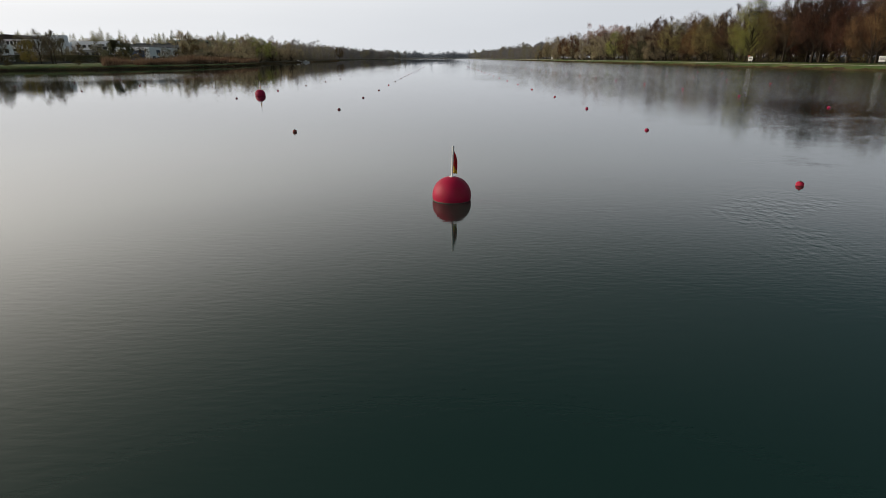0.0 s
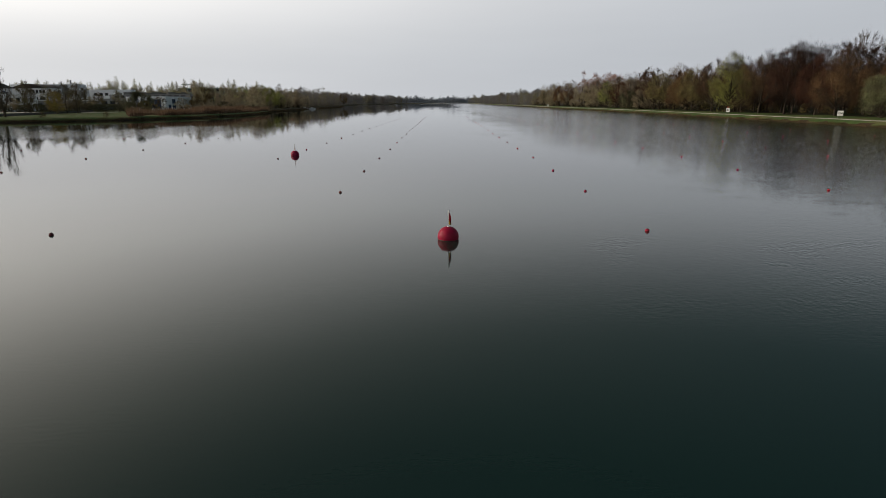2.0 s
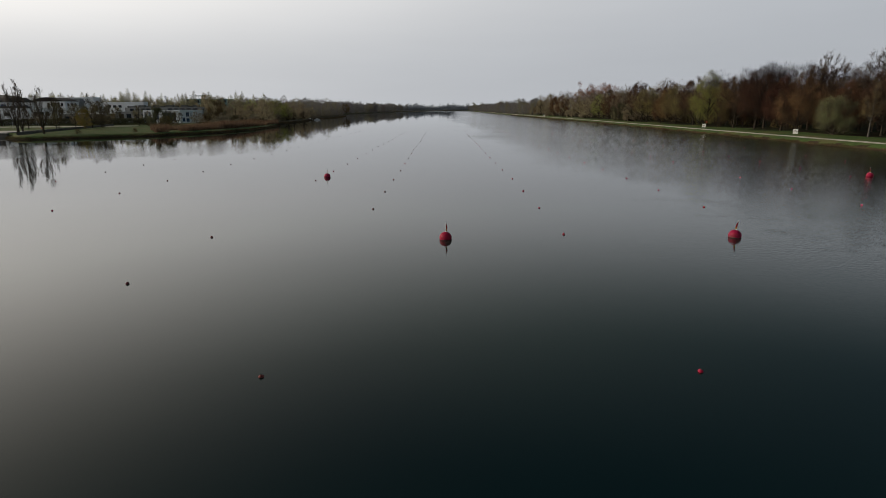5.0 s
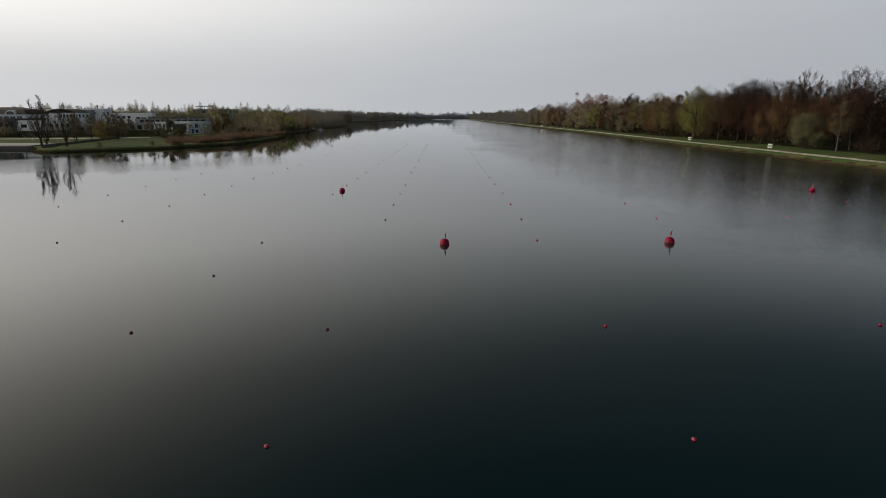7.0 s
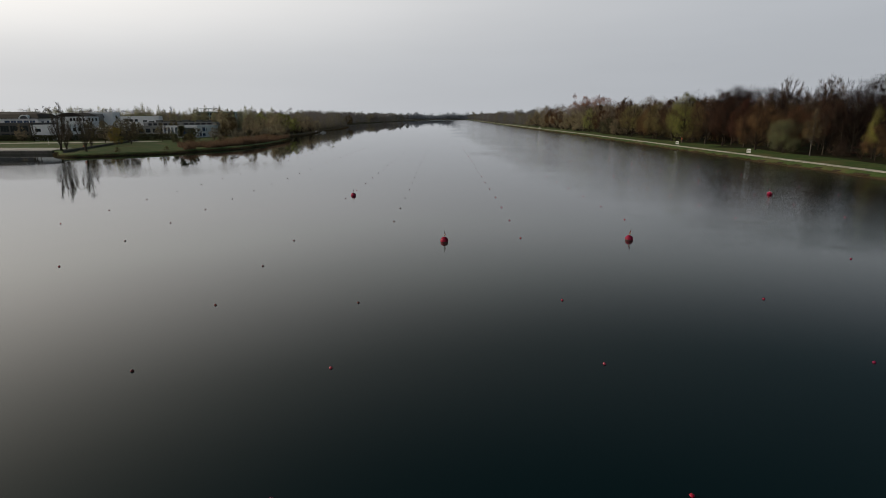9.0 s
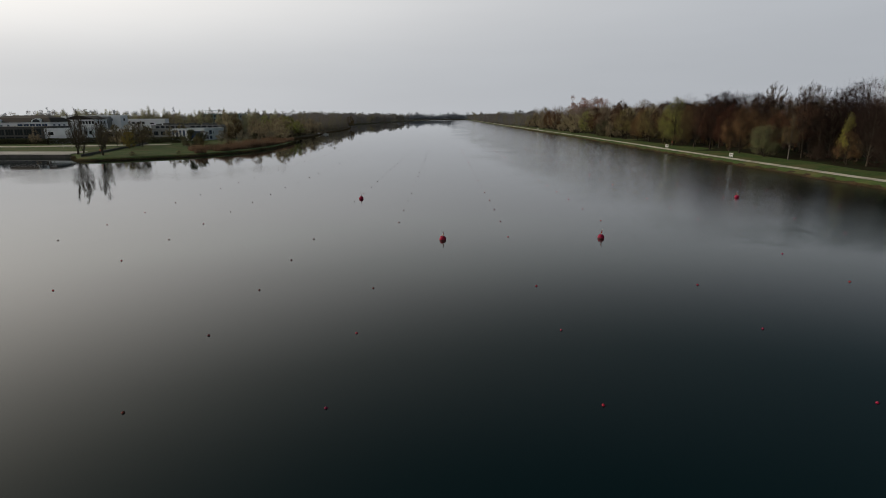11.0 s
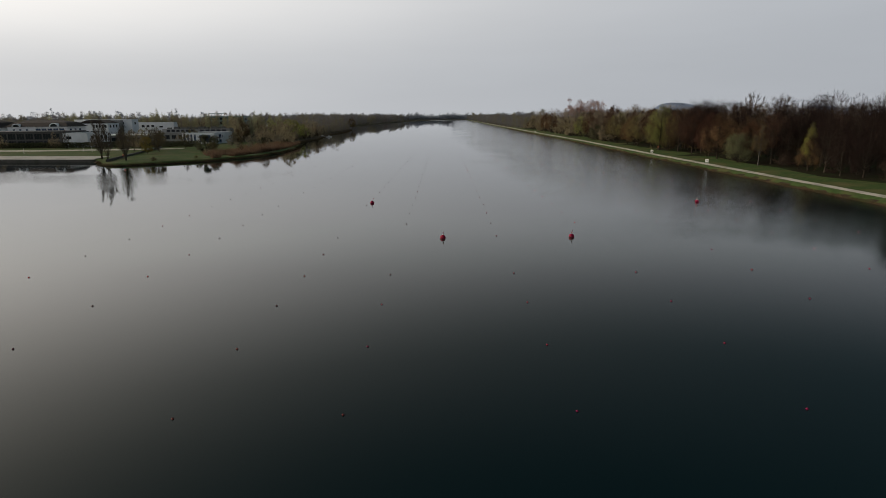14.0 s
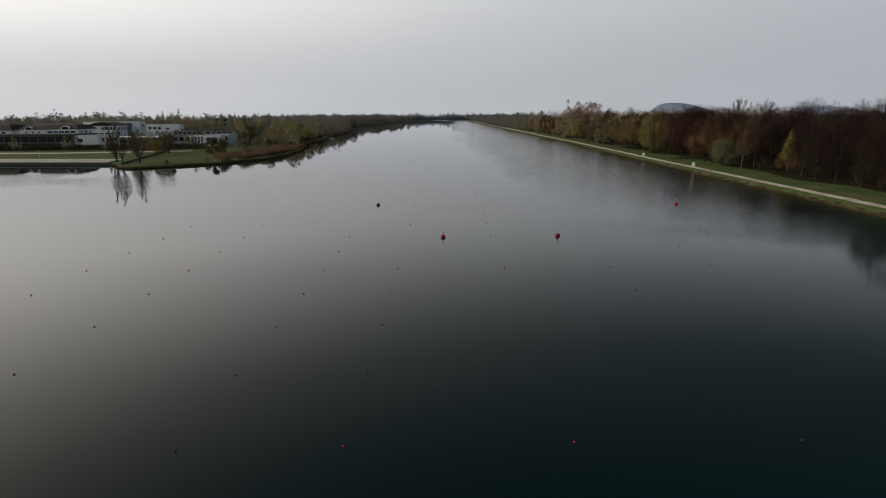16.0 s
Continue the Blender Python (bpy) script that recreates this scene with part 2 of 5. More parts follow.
TWIG_BROWN = material("brown_twigs", (0.043, 0.029, 0.022), (0.068, 0.046, 0.035), 0.5, 0.95, vary=0.3, per_island=0.3, spec=0.06)
# darker copy of the brown twigs, with the shade inside the wood in it
SHADED_BROWN = material("shaded_brown_twigs", (0.0220, 0.0140, 0.0115), (0.0350, 0.0225, 0.0185), 0.5, 0.95, vary=0.3, per_island=0.3, spec=0.06)
TWIG_RED = material("reddish_twigs", (0.0609, 0.0291, 0.0186), (0.0912, 0.0451, 0.0290), 0.5, 0.95, vary=0.25, per_island=0.3, spec=0.06)
TWIG_FAN = material("grey_brown_branches", (0.088, 0.068, 0.055), (0.140, 0.112, 0.090), 0.5, 0.95, per_island=0.3, spec=0.06)
TWIG_GREY = material("grey_twigs", (0.0780, 0.0645, 0.0499), (0.1352, 0.1144, 0.0884), 0.5, 0.95, vary=0.25, per_island=0.3, spec=0.06)
# twig and bud colours greyed and lightened with haze, for the far woods
DISTANT_GREY = material("hazed_grey_twigs", (0.155, 0.140, 0.134), (0.225, 0.206, 0.198), 0.3, 1.0, per_island=0.12, translucent=0.42, coords="World", spec=0.04)
DISTANT_OLIVE = material("hazed_olive_buds", (0.175, 0.165, 0.118), (0.25, 0.238, 0.172), 0.3, 1.0, per_island=0.12, translucent=0.42, coords="World", spec=0.04)
# brown and olive lightened by haze in the colour, for middle distance
NEAR_GREY = material("hazed_dull_twigs", (0.165, 0.132, 0.104), (0.24, 0.197, 0.155), 0.4, 1.0, vary=0.2, per_island=0.35, translucent=0.4, spec=0.04)
NEAR_OLIVE = material("hazed_dull_buds", (0.25, 0.208, 0.132), (0.34, 0.290, 0.188), 0.4, 1.0, vary=0.2, per_island=0.35, translucent=0.45, spec=0.04)
# olive paled so that the haze over the poplar row is in the colour
TWIG_POPLAR = material("hazed_poplar_twigs", (0.1682, 0.1536, 0.1024), (0.2340, 0.2194, 0.1462), 0.5, 0.95, vary=0.2, per_island=0.3, spec=0.06)
BUDS_POPLAR = material("hazed_poplar_buds", (0.26, 0.25, 0.145), (0.34, 0.325, 0.19), 0.6, 0.9, vary=0.2, per_island=0.3, translucent=0.4, spec=0.06)
EARTH = material("brown_bank_earth", (0.0350, 0.0238, 0.0154), (0.0665, 0.0462, 0.0294), 0.8, 0.95, 0.6, 5.0, coords="World",
                 stain=(0.05, 0.055, 0.022), stain_scale=0.2, spec=0.1)
TWIG_YELLOW = material("yellow_twigs", (0.24, 0.18, 0.05), (0.33, 0.25, 0.07), 0.5, 0.95, vary=0.2, per_island=0.3, spec=0.06)
BUDS_BROWN = material("brown_buds", (0.120, 0.066, 0.035), (0.168, 0.097, 0.052), 0.6, 0.9, vary=0.42, per_island=0.4, translucent=0.2, spec=0.06)
BUDS_OLIVE = material("olive_buds", (0.155, 0.118, 0.052), (0.215, 0.170, 0.074), 0.6, 0.9, vary=0.3, per_island=0.4, translucent=0.25, spec=0.06)
LEAF_FRESH = material("fresh_green_leaves", (0.2622, 0.2829, 0.0690), (0.3588, 0.3657, 0.1035), 0.6, 0.8, vary=0.2, per_island=0.35, translucent=0.3, spec=0.06)
LEAF_PALE = material("pale_grey_green_leaves", (0.145, 0.160, 0.072), (0.198, 0.208, 0.100), 0.6, 0.8, vary=0.15, per_island=0.3, translucent=0.25, spec=0.06)
LEAF_LIME = material("lime_yellow_leaves", (0.21, 0.20, 0.040), (0.28, 0.26, 0.060), 0.6, 0.8, vary=0.1, per_island=0.3, translucent=0.3, spec=0.06)
LEAF_DARK = material("dark_evergreen_leaves", (0.085, 0.082, 0.044), (0.130, 0.126, 0.068), 0.6, 0.7, vary=0.2, per_island=0.4, spec=0.06)
REED = material("dry_reed", (0.150, 0.092, 0.060), (0.225, 0.150, 0.100), 0.3, 0.95, per_island=0.4, coords="World", translucent=0.2, spec=0.06)
DRYGRASS = material("dry_bank_grass", (0.088, 0.056, 0.030), (0.150, 0.104, 0.056), 0.3, 0.95, per_island=0.4, coords="World",
                    stain=(0.055, 0.05, 0.02), stain_scale=0.12, spec=0.06)
POPLAR_RED = material("pinkish_brown_twigs", (0.23, 0.125, 0.100), (0.32, 0.178, 0.142), 0.3, 1.0, per_island=0.3, coords="World", spec=0.04)
# haze of distance is put into the colours of these far woods and hills
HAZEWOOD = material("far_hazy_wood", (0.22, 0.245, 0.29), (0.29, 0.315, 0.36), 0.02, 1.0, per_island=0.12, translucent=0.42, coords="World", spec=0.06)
MIDWOOD = material("hazed_wood", (0.165, 0.165, 0.170), (0.225, 0.225, 0.228), 0.05, 1.0, per_island=0.12, translucent=0.42, coords="World", spec=0.06)
HILLWOOD = material("haze_blue_hill", (0.14, 0.18, 0.26), (0.18, 0.22, 0.30), 0.012, 1.0, coords="World", spec=0.06)
BUOY_RED = material("red_float_plastic", (0.27, 0.004, 0.032), (0.33, 0.006, 0.042), 4.0, 0.55, 0.04, 30.0, vary=0.12,
                    stain=(0.22, 0.010, 0.020), stain_scale=3.0, spec=0.22)
LANE_RED = material("faded_red_plastic", (0.2800, 0.0054, 0.0390), (0.3600, 0.0102, 0.0585), 9.0, 0.6, 0.05, 60.0, vary=0.3, spec=0.2,
                    stain=(0.26, 0.03, 0.05), stain_scale=6.0)
# red with backlit shade put into the colour, mostly for the left-hand lanes
LANE_DARK = material("backlit_dark_plastic", (0.10, 0.020, 0.022), (0.16, 0.030, 0.034), 9.0, 0.65, 0.05, 60.0, vary=0.3, spec=0.2)
LANE_PALE = material("bleached_red_plastic", (0.34, 0.03, 0.06), (0.42, 0.05, 0.08), 9.0, 0.5, 0.05, 60.0, vary=0.2)
SLIME = material("algae_line", (0.05, 0.045, 0.03), (0.09, 0.07, 0.05), 12.0, 0.7, 0.1)
WHITEPIPE = material("white_tube", (0.62, 0.62, 0.60), (0.72, 0.72, 0.70), 8.0, 0.4, stain=(0.45, 0.44, 0.40), stain_scale=4.0)
FLAG_RED = material("red_cloth", (0.36, 0.012, 0.020), (0.45, 0.020, 0.028), 20.0, 0.9, 0.3, 120.0, translucent=0.25)
FLAG_YELLOW = material("yellow_cloth", (0.62, 0.40, 0.03), (0.72, 0.48, 0.05), 20.0, 0.9, 0.3, 120.0, translucent=0.25)
SIGNWHITE = material("white_sign_paint", (0.76, 0.76, 0.74), (0.84, 0.84, 0.82), 2.0, 0.6, stain=(0.66, 0.65, 0.6), stain_scale=1.5)
SIGNBLACK = material("black_sign_paint", (0.02, 0.02, 0.02), (0.035, 0.035, 0.035), 4.0, 0.6)
STEEL = material("galvanised_steel", (0.30, 0.31, 0.32), (0.42, 0.43, 0.44), 6.0, 0.45, metal=0.7)
WOOD = material("weathered_timber", (0.10, 0.075, 0.05), (0.19, 0.15, 0.11), 3.0, 0.9, 0.4, 14.0)
PLASTER = material("white_plaster", (0.76, 0.77, 0.79), (0.83, 0.84, 0.86), 0.4, 0.85, 0.1, 6.0, coords="World",
                      stain=(0.66, 0.67, 0.68), stain_scale=0.12)
GREYWALL = material("grey_cladding", (0.20, 0.20, 0.20), (0.28, 0.28, 0.28), 0.5, 0.8, coords="World", stain=(0.17, 0.17, 0.16), stain_scale=0.2)
BLUEWALL = material("pale_blue_panel", (0.36, 0.42, 0.50), (0.44, 0.50, 0.57), 0.6, 0.6, coords="World")
ROOFBROWN = material("brown_roof_sheet", (0.0149, 0.0089, 0.0071), (0.0228, 0.0143, 0.0115), 0.6, 0.8, 0.2, 5.0, coords="World")
ROOFGREY = material("grey_roof_felt", (0.09, 0.09, 0.09), (0.15, 0.15, 0.145), 0.5, 0.9, 0.2, 5.0, coords="World", stain=(0.07, 0.075, 0.06), stain_scale=0.2)
FRAMEDARK = material("dark_window_frame", (0.03, 0.03, 0.032), (0.05, 0.05, 0.052), 2.0, 0.5)
FRAMEWHITE = material("white_window_frame", (0.55, 0.55, 0.55), (0.65, 0.65, 0.64), 2.0, 0.5)
GREENSTEEL = material("green_steel", (0.10, 0.17, 0.16), (0.16, 0.24, 0.22), 1.0, 0.5)
GLASS = glass_material("dark_window_glass", (0.020, 0.024, 0.030))
BLUEGLASS = glass_material("blue_window_glass", (0.030, 0.060, 0.120))
BOATWHITE = material("white_hull_paint", (0.66, 0.66, 0.65), (0.75, 0.75, 0.74), 2.0, 0.35)
LIFERING = material("orange_ring_foam", (0.62, 0.10, 0.04), (0.70, 0.14, 0.06), 4.0, 0.6)


# ---- mesh helpers ----
def mesh_of(name, verts, tris, mats, index=None, smooth=False):
    """A triangle mesh from arrays."""
    verts, tris = np.asarray(verts, np.float32).reshape(-1, 3), np.asarray(tris, np.int32).reshape(-1, 3)
    me = bpy.data.meshes.new(name)
    me.vertices.add(len(verts))
    me.vertices.foreach_set("co", verts.ravel())
    me.loops.add(tris.size)
    me.loops.foreach_set("vertex_index", tris.ravel())
    me.polygons.add(len(tris))
    me.polygons.foreach_set("loop_start", np.arange(len(tris), dtype=np.int32) * 3)
    for m in mats:
        me.materials.append(m)
    if index is not None:
        me.polygons.foreach_set("material_index", np.asarray(index, np.int32))
    me.polygons.foreach_set("use_smooth", np.full(len(tris), smooth))
    me.update(calc_edges=True)
    me.validate()
    return me


def mesh_bm(name, bm, mats, smooth=False):
    me = bpy.data.meshes.new(name)
    bm.normal_update()
    for f in bm.faces:
        f.smooth = smooth
    bm.to_mesh(me)
    bm.free()
    for m in mats if isinstance(mats, (list, tuple)) else [mats]:
        me.materials.append(m)
    return me


def part(name, data, parent, label="", m=None):
    ob = new(name, data)
    ob.parent = parent
    if m is not None:
        ob.matrix_basis = m
    return tagged(ob, label)


def thing(name, label, category, group="", m=None, data=None, kind=""):
    ob = new(name, data)
    if m is not None:
        ob.matrix_basis = m
    return tagged(ob, label, category, group, kind)


def add_box(bm, x0, x1, y0, y1, z0, z1, mat=0):
    vs = [bm.verts.new(p) for p in ((x0, y0, z0), (x1, y0, z0), (x1, y1, z0), (x0, y1, z0),
                                    (x0, y0, z1), (x1, y0, z1), (x1, y1, z1), (x0, y1, z1))]
    for q in ((3, 2, 1, 0), (4, 5, 6, 7), (0, 1, 5, 4), (1, 2, 6, 5), (2, 3, 7, 6), (3, 0, 4, 7)):
        bm.faces.new([vs[i] for i in q]).material_index = mat


def box(name, mats, x0, x1, y0, y1, z0, z1, bevel=0.0):
    bm = bmesh.new()
    add_box(bm, x0, x1, y0, y1, z0, z1)
    if bevel:
        bmesh.ops.bevel(bm, geom=bm.edges[:], offset=bevel, segments=2, affect="EDGES", profile=0.6)
    return mesh_bm(name, bm, mats)


def lathe(name, profile, mats, sides=24, pick=None, smooth=True):
    """Turns (radius, z) points round z; pick(z) gives the slot."""
    bm = bmesh.new()
    rings = []
    for r, z in profile:
        if r < 1e-5:
            rings.append([bm.verts.new((0, 0, z))])
        else:
            rings.append([bm.verts.new((r * math.cos(2 * math.pi * k / sides), r * math.sin(2 * math.pi * k / sides), z)) for k in range(sides)])
    for a, b in zip(rings, rings[1:]):
        for k in range(sides):
            j = (k + 1) % sides
            q = [a[k % len(a)], a[j % len(a)], b[j % len(b)], b[k % len(b)]]
            q = list(dict.fromkeys(q))
            if len(q) > 2:
                f = bm.faces.new(q)
                if pick:
                    f.material_index = pick(sum(v.co.z for v in q) / len(q))
    bmesh.ops.recalc_face_normals(bm, faces=bm.faces[:])
    return mesh_bm(name, bm, mats, smooth)


def tube_arrays(points, radii, sides):
    """Vertices and triangles of a tapered tube along points."""
    p = np.asarray(points, float)
    n = len(p)
    d = np.gradient(p, axis=0)
    d /= np.linalg.norm(d, axis=1)[:, None] + 1e-9
    ref = np.where(np.abs(d[:, 2:3]) > 0.9, np.array([[1.0, 0, 0]]), np.array([[0, 0, 1.0]]))
    u = np.cross(d, ref)
    u /= np.linalg.norm(u, axis=1)[:, None] + 1e-9
    w = np.cross(d, u)
    a = np.arange(sides) * 2 * math.pi / sides
    r = np.asarray(radii, float)[:, None, None]
    v = p[:, None] + r * (u[:, None] * np.cos(a)[None, :, None] + w[:, None] * np.sin(a)[None, :, None])
    i = np.arange(n - 1)[:, None] * sides
    k = np.arange(sides)[None]
    a0, a1 = i + k, i + (k + 1) % sides
    t = np.concatenate([np.stack([a0, a1, a1 + sides], -1).reshape(-1, 3), np.stack([a0, a1 + sides, a0 + sides], -1).reshape(-1, 3)])
    return v.reshape(-1, 3), t


def pipe(name, mats, points, radius, sides=10):
    v, t = tube_arrays(points, [radius] * len(points), sides)
    n = len(v)
    cap = [[0, k + 1, k] for k in range(1, sides - 1)] + [[n - sides, n - sides + k, n - sides + k + 1] for k in range(1, sides - 1)]
    return mesh_of(name, v, np.concatenate([t, cap]), mats, smooth=False)


class Pile:
    """Collects triangle soups with a material slot each."""

    def __init__(self):
        self.v, self.t, self.m, self.n = [], [], [], 0

    def add(self, v, t, m=0):
        v, t = np.asarray(v, np.float32), np.asarray(t, np.int32)
        self.v.append(v), self.t.append(t + self.n), self.m.append(np.full(len(t), m, np.int32))
        self.n += len(v)

    def mesh(self, name, mats, smooth=False):
        return mesh_of(name, np.concatenate(self.v), np.concatenate(self.t), mats, np.concatenate(self.m), smooth)


def unit(a):
    return a / (np.linalg.norm(a, axis=-1, keepdims=True) + 1e-9)


def slivers(rng, start, direction, length, width):
    """Thin tapering twigs, one triangle each."""
    side = unit(np.cross(direction, rng.normal(size=start.shape))) * (width[:, None] / 2)
    tip = start + direction * length[:, None]
    v = np.stack([start - side, start + side, tip], 1).reshape(-1, 3)
    return v, np.arange(len(v)).reshape(-1, 3)


def flakes(rng, centre, size, facing=None, loose=0.7):
    """Small leaves or bud clumps, two triangles each, at all angles or roughly facing a way."""
    n = unit(rng.normal(size=centre.shape) * (loose if facing is not None else 1.0) + (facing if facing is not None else 0.0))
    a = unit(np.cross(n, rng.normal(size=centre.shape))) * size[:, None]
    b = np.cross(n, a) * rng.uniform(0.45, 0.85, (len(size), 1))
    v = np.stack([centre - a, centre + b, centre + a, centre - b], 1).reshape(-1, 3)
    i = np.arange(len(centre))[:, None] * 4
    return v, np.concatenate([i + np.array([[0, 1, 2]]), i + np.array([[0, 2, 3]])])


def chips(rng, centre, size, facing, loose=0.7):
    """Fine buds or leaves, one triangle each, roughly facing a way."""
    n = unit(rng.normal(size=centre.shape) * loose + facing)
    a = unit(np.cross(n, rng.normal(size=centre.shape))) * size[:, None]
    b = np.cross(n, a)
    v = np.stack([centre - a * 0.6 - b * 0.4, centre + a * 0.6 - b * 0.4, centre + b * 0.8], 1).reshape(-1, 3)
    return v, np.arange(len(v)).reshape(-1, 3)


# crown outlines: half width by height within the crown, 0 at its foot and 1 at its top
OUTLINE = {
    "round": lambda h: np.clip(1 - np.abs(2 * h - 0.95) ** 2.3 / 1.06, 0.02, 1) ** 0.5,
    "broad": lambda h: np.where(h > 0.36, np.clip(1 - (np.clip(h - 0.36, 0, 1) / 0.645) ** 2.2, 0.01, 1) ** 0.5, 0.62 + 0.38 * (h / 0.36) ** 0.7),
    "dome": lambda h: np.where(h > 0.3, np.clip(1 - (np.clip(h - 0.3, 0, 1) / 0.71) ** 1.7, 0.005, 1) ** 0.8, 0.66 + 0.34 * (h / 0.3) ** 0.7),
    "cone": lambda h: np.clip(1.05 * (1 - h) ** 0.85 * np.minimum(1, 0.5 + 3 * h), 0.03, 1),
    "fan": lambda h: np.clip(0.35 + 1.1 * h, 0, 1) * np.clip(1 - (np.clip(h - 0.55, 0, 1) / 0.46) ** 2.4, 0.02, 1) ** 0.5,
    "spindle": lambda h: np.clip(np.sin(math.pi * np.clip(0.06 + 0.94 * h, 0, 1) ** 0.75) ** 0.8, 0.05, 1),
    "column": lambda h: np.clip(np.sin(math.pi * np.clip(0.15 + 0.83 * h, 0, 1)) ** 0.6, 0.08, 1),
}


def crown_spots(rng, n, height, width, shape, clear, inner, lobes):
    """Places spread through an uneven, lobed crown, denser towards its skin."""
    grid = np.linspace(0.005, 0.995, 100)
    weight = shape(grid) ** 1.6 + 0.03
    h = np.clip(rng.choice(grid, n, p=weight / weight.sum()) + rng.uniform(-0.005, 0.005, n), 0, 1)
    a = rng.uniform(0, 2 * math.pi, n)
    u = (a / (2 * math.pi) * 6 + 5 * h + 2 * np.sin(3 * h + a)) % len(lobes)
    uneven = np.interp(u, np.arange(len(lobes) + 1), np.append(lobes, lobes[0]))
    r = width / 2 * shape(h) * uneven * rng.uniform(inner, 1, n) ** 0.55
    z = height * (clear + (1 - clear) * h) * (1 - 0.07 * (1 - uneven) / 0.4 * h)
    return np.column_stack([r * np.cos(a), r * np.sin(a), z])


def grow(seed, height, width, outline="round", clear=0.15, limbs=15, boughs=7, sprays=5, twigs=9, buds=5000, bud=0.09,
         droop=0.0, lift=0.9, stems=1, twig_w=0.034, twig_l=0.055, spread=0.34, reach=0.13, trunk_r=None, scatter=0.018, wild=0.42, rise=0.3):
    """The arrays of one tree: wood (trunk, limbs, boughs) and crown (twigs in slot 0, leaves or buds in slot 1).
    Limbs rise from the trunk towards an uneven crown, fork into boughs, then sprays, then fans of fine twigs."""
    rng = np.random.default_rng(seed)
    wood, crown = Pile(), Pile()
    shape = OUTLINE[outline]
    trunk_r = trunk_r or 0.011 * height + 0.02
    lobes = rng.uniform(0.80, 1.06, 9)
    foot = []
    knots = np.linspace(0, 1, 8)
    for s in range(stems):
        lean = rng.normal(size=2) * (0.025 if stems == 1 else 0.12) * height
        sway = np.cumsum(rng.normal(size=(8, 2)) * 0.008 * height, axis=0) * knots[:, None]
        path = np.column_stack([lean[0] * knots ** 1.3 + sway[:, 0], lean[1] * knots ** 1.3 + sway[:, 1],
                                knots * height * (0.9 if s == 0 else rng.uniform(0.7, 0.85))])
        path[0, 2] = -0.25
        path[0, :2] = lean * 0.08 * (stems > 1)
        rad = trunk_r * (1 - 0.96 * knots) * (1 if stems == 1 else 0.7) + 0.01
        rad[0] *= 1.5
        wood.add(*tube_arrays(path, rad, 8))
        foot.append((path, rad))

    heart = np.array([0, 0, height * (clear + 0.38 * (1 - clear))])

    def hold(p):
        """Draws points back towards the crown's heart until they lie within its uneven outline."""
        slack = rng.uniform(0.9, 1.12, len(p))
        best, done = p.copy(), np.zeros(len(p), bool)
        for k in (1.0, 0.93, 0.86, 0.79, 0.72, 0.64, 0.55, 0.45):
            q = heart + (p - heart) * k
            h = np.clip((q[:, 2] / height - clear) / (1 - clear), 0, 1)
            a = np.arctan2(q[:, 1], q[:, 0]) % (2 * math.pi)
            u = (a / (2 * math.pi) * 6 + 5 * h + 2 * np.sin(3 * h + a)) % len(lobes)
            most = width / 2 * shape(h) * np.interp(u, np.arange(len(lobes) + 1), np.append(lobes, lobes[0])) * slack
            best = np.where(done[:, None], best, q)
            done |= (np.hypot(q[:, 0], q[:, 1]) <= most) & (q[:, 2] <= height)
        return best

    b_at, b_way, b_r = [], [], []
    for i, aim in enumerate(crown_spots(rng, limbs, height, width * 0.8, shape, clear + 0.05, 0.55, lobes)):
        path, rad = foot[i % stems]
        out = math.hypot(aim[0], aim[1])
        z = np.clip((aim[2] - out * lift * rng.uniform(0.8, 1.4)) / height, clear * 0.7, 0.8)
        at = np.array([np.interp(z, knots, path[:, c]) for c in range(3)])
        q = np.linspace(0, 1, 6)[:, None]
        bend = at + (aim - at) * (np.array([0.62, 0.62, 0.36]) if not droop else np.array([0.5, 0.5, 0.75]))
        line = at * (1 - q) ** 2 + 2 * bend * q * (1 - q) + aim * q ** 2 + rng.normal(size=(6, 3)) * 0.02 * out * q
        r0 = max(0.025, float(np.interp(z, knots, rad)) * 0.55)
        wood.add(*tube_arrays(line, r0 * (1 - 0.8 * q[:, 0]), 5))
        for t in rng.uniform(0.3, 1.0, boughs):
            k = min(4, int(t * 5))
            b_at.append(line[k] + (line[k + 1] - line[k]) * (t * 5 - k))
            b_way.append(unit(line[k + 1] - line[k]))
            b_r.append(r0 * (1 - 0.8 * t))
    for path, rad in foot:      # the leader carries boughs too
        for t in rng.uniform(max(0.45, clear + 0.2), 1.0, boughs + 3):
            b_at.append(np.array([np.interp(t, knots, path[:, c]) for c in range(3)]))
            b_way.append(np.array([0, 0, 1.0]))
            b_r.append(0.03)
    b_at, b_way, b_r = np.array(b_at), np.array(b_way), np.array(b_r)
    n = len(b_at)
    way = unit(b_way * 0.7 + unit(b_at - heart) * 0.55 + rng.normal(size=(n, 3)) * wild + np.array([0, 0, rise - 0.4 * droop]))
    tip = hold(b_at + way * (reach * height * rng.uniform(0.6, 1.25, n))[:, None])
    for p, e, r in zip(b_at, tip, b_r):
        mid = (p + e) / 2 + rng.normal(size=3) * 0.008 * height
        wood.add(*tube_arrays([p, mid, e], np.array([1, 0.6, 0.2]) * min(r * 0.6, 0.06) + 0.006, 3))
    way = unit(tip - b_at)
    # sprays off each bough
    m = n * sprays
    t = rng.uniform(0.35, 1.0, (m, 1))
    s_at = np.repeat(b_at, sprays, 0) * (1 - t) + np.repeat(tip, sprays, 0) * t
    s_way = unit(np.repeat(way, sprays, 0) + rng.normal(size=(m, 3)) * wild + np.array([0, 0, 0.6 * rise - 1.2 * droop]))
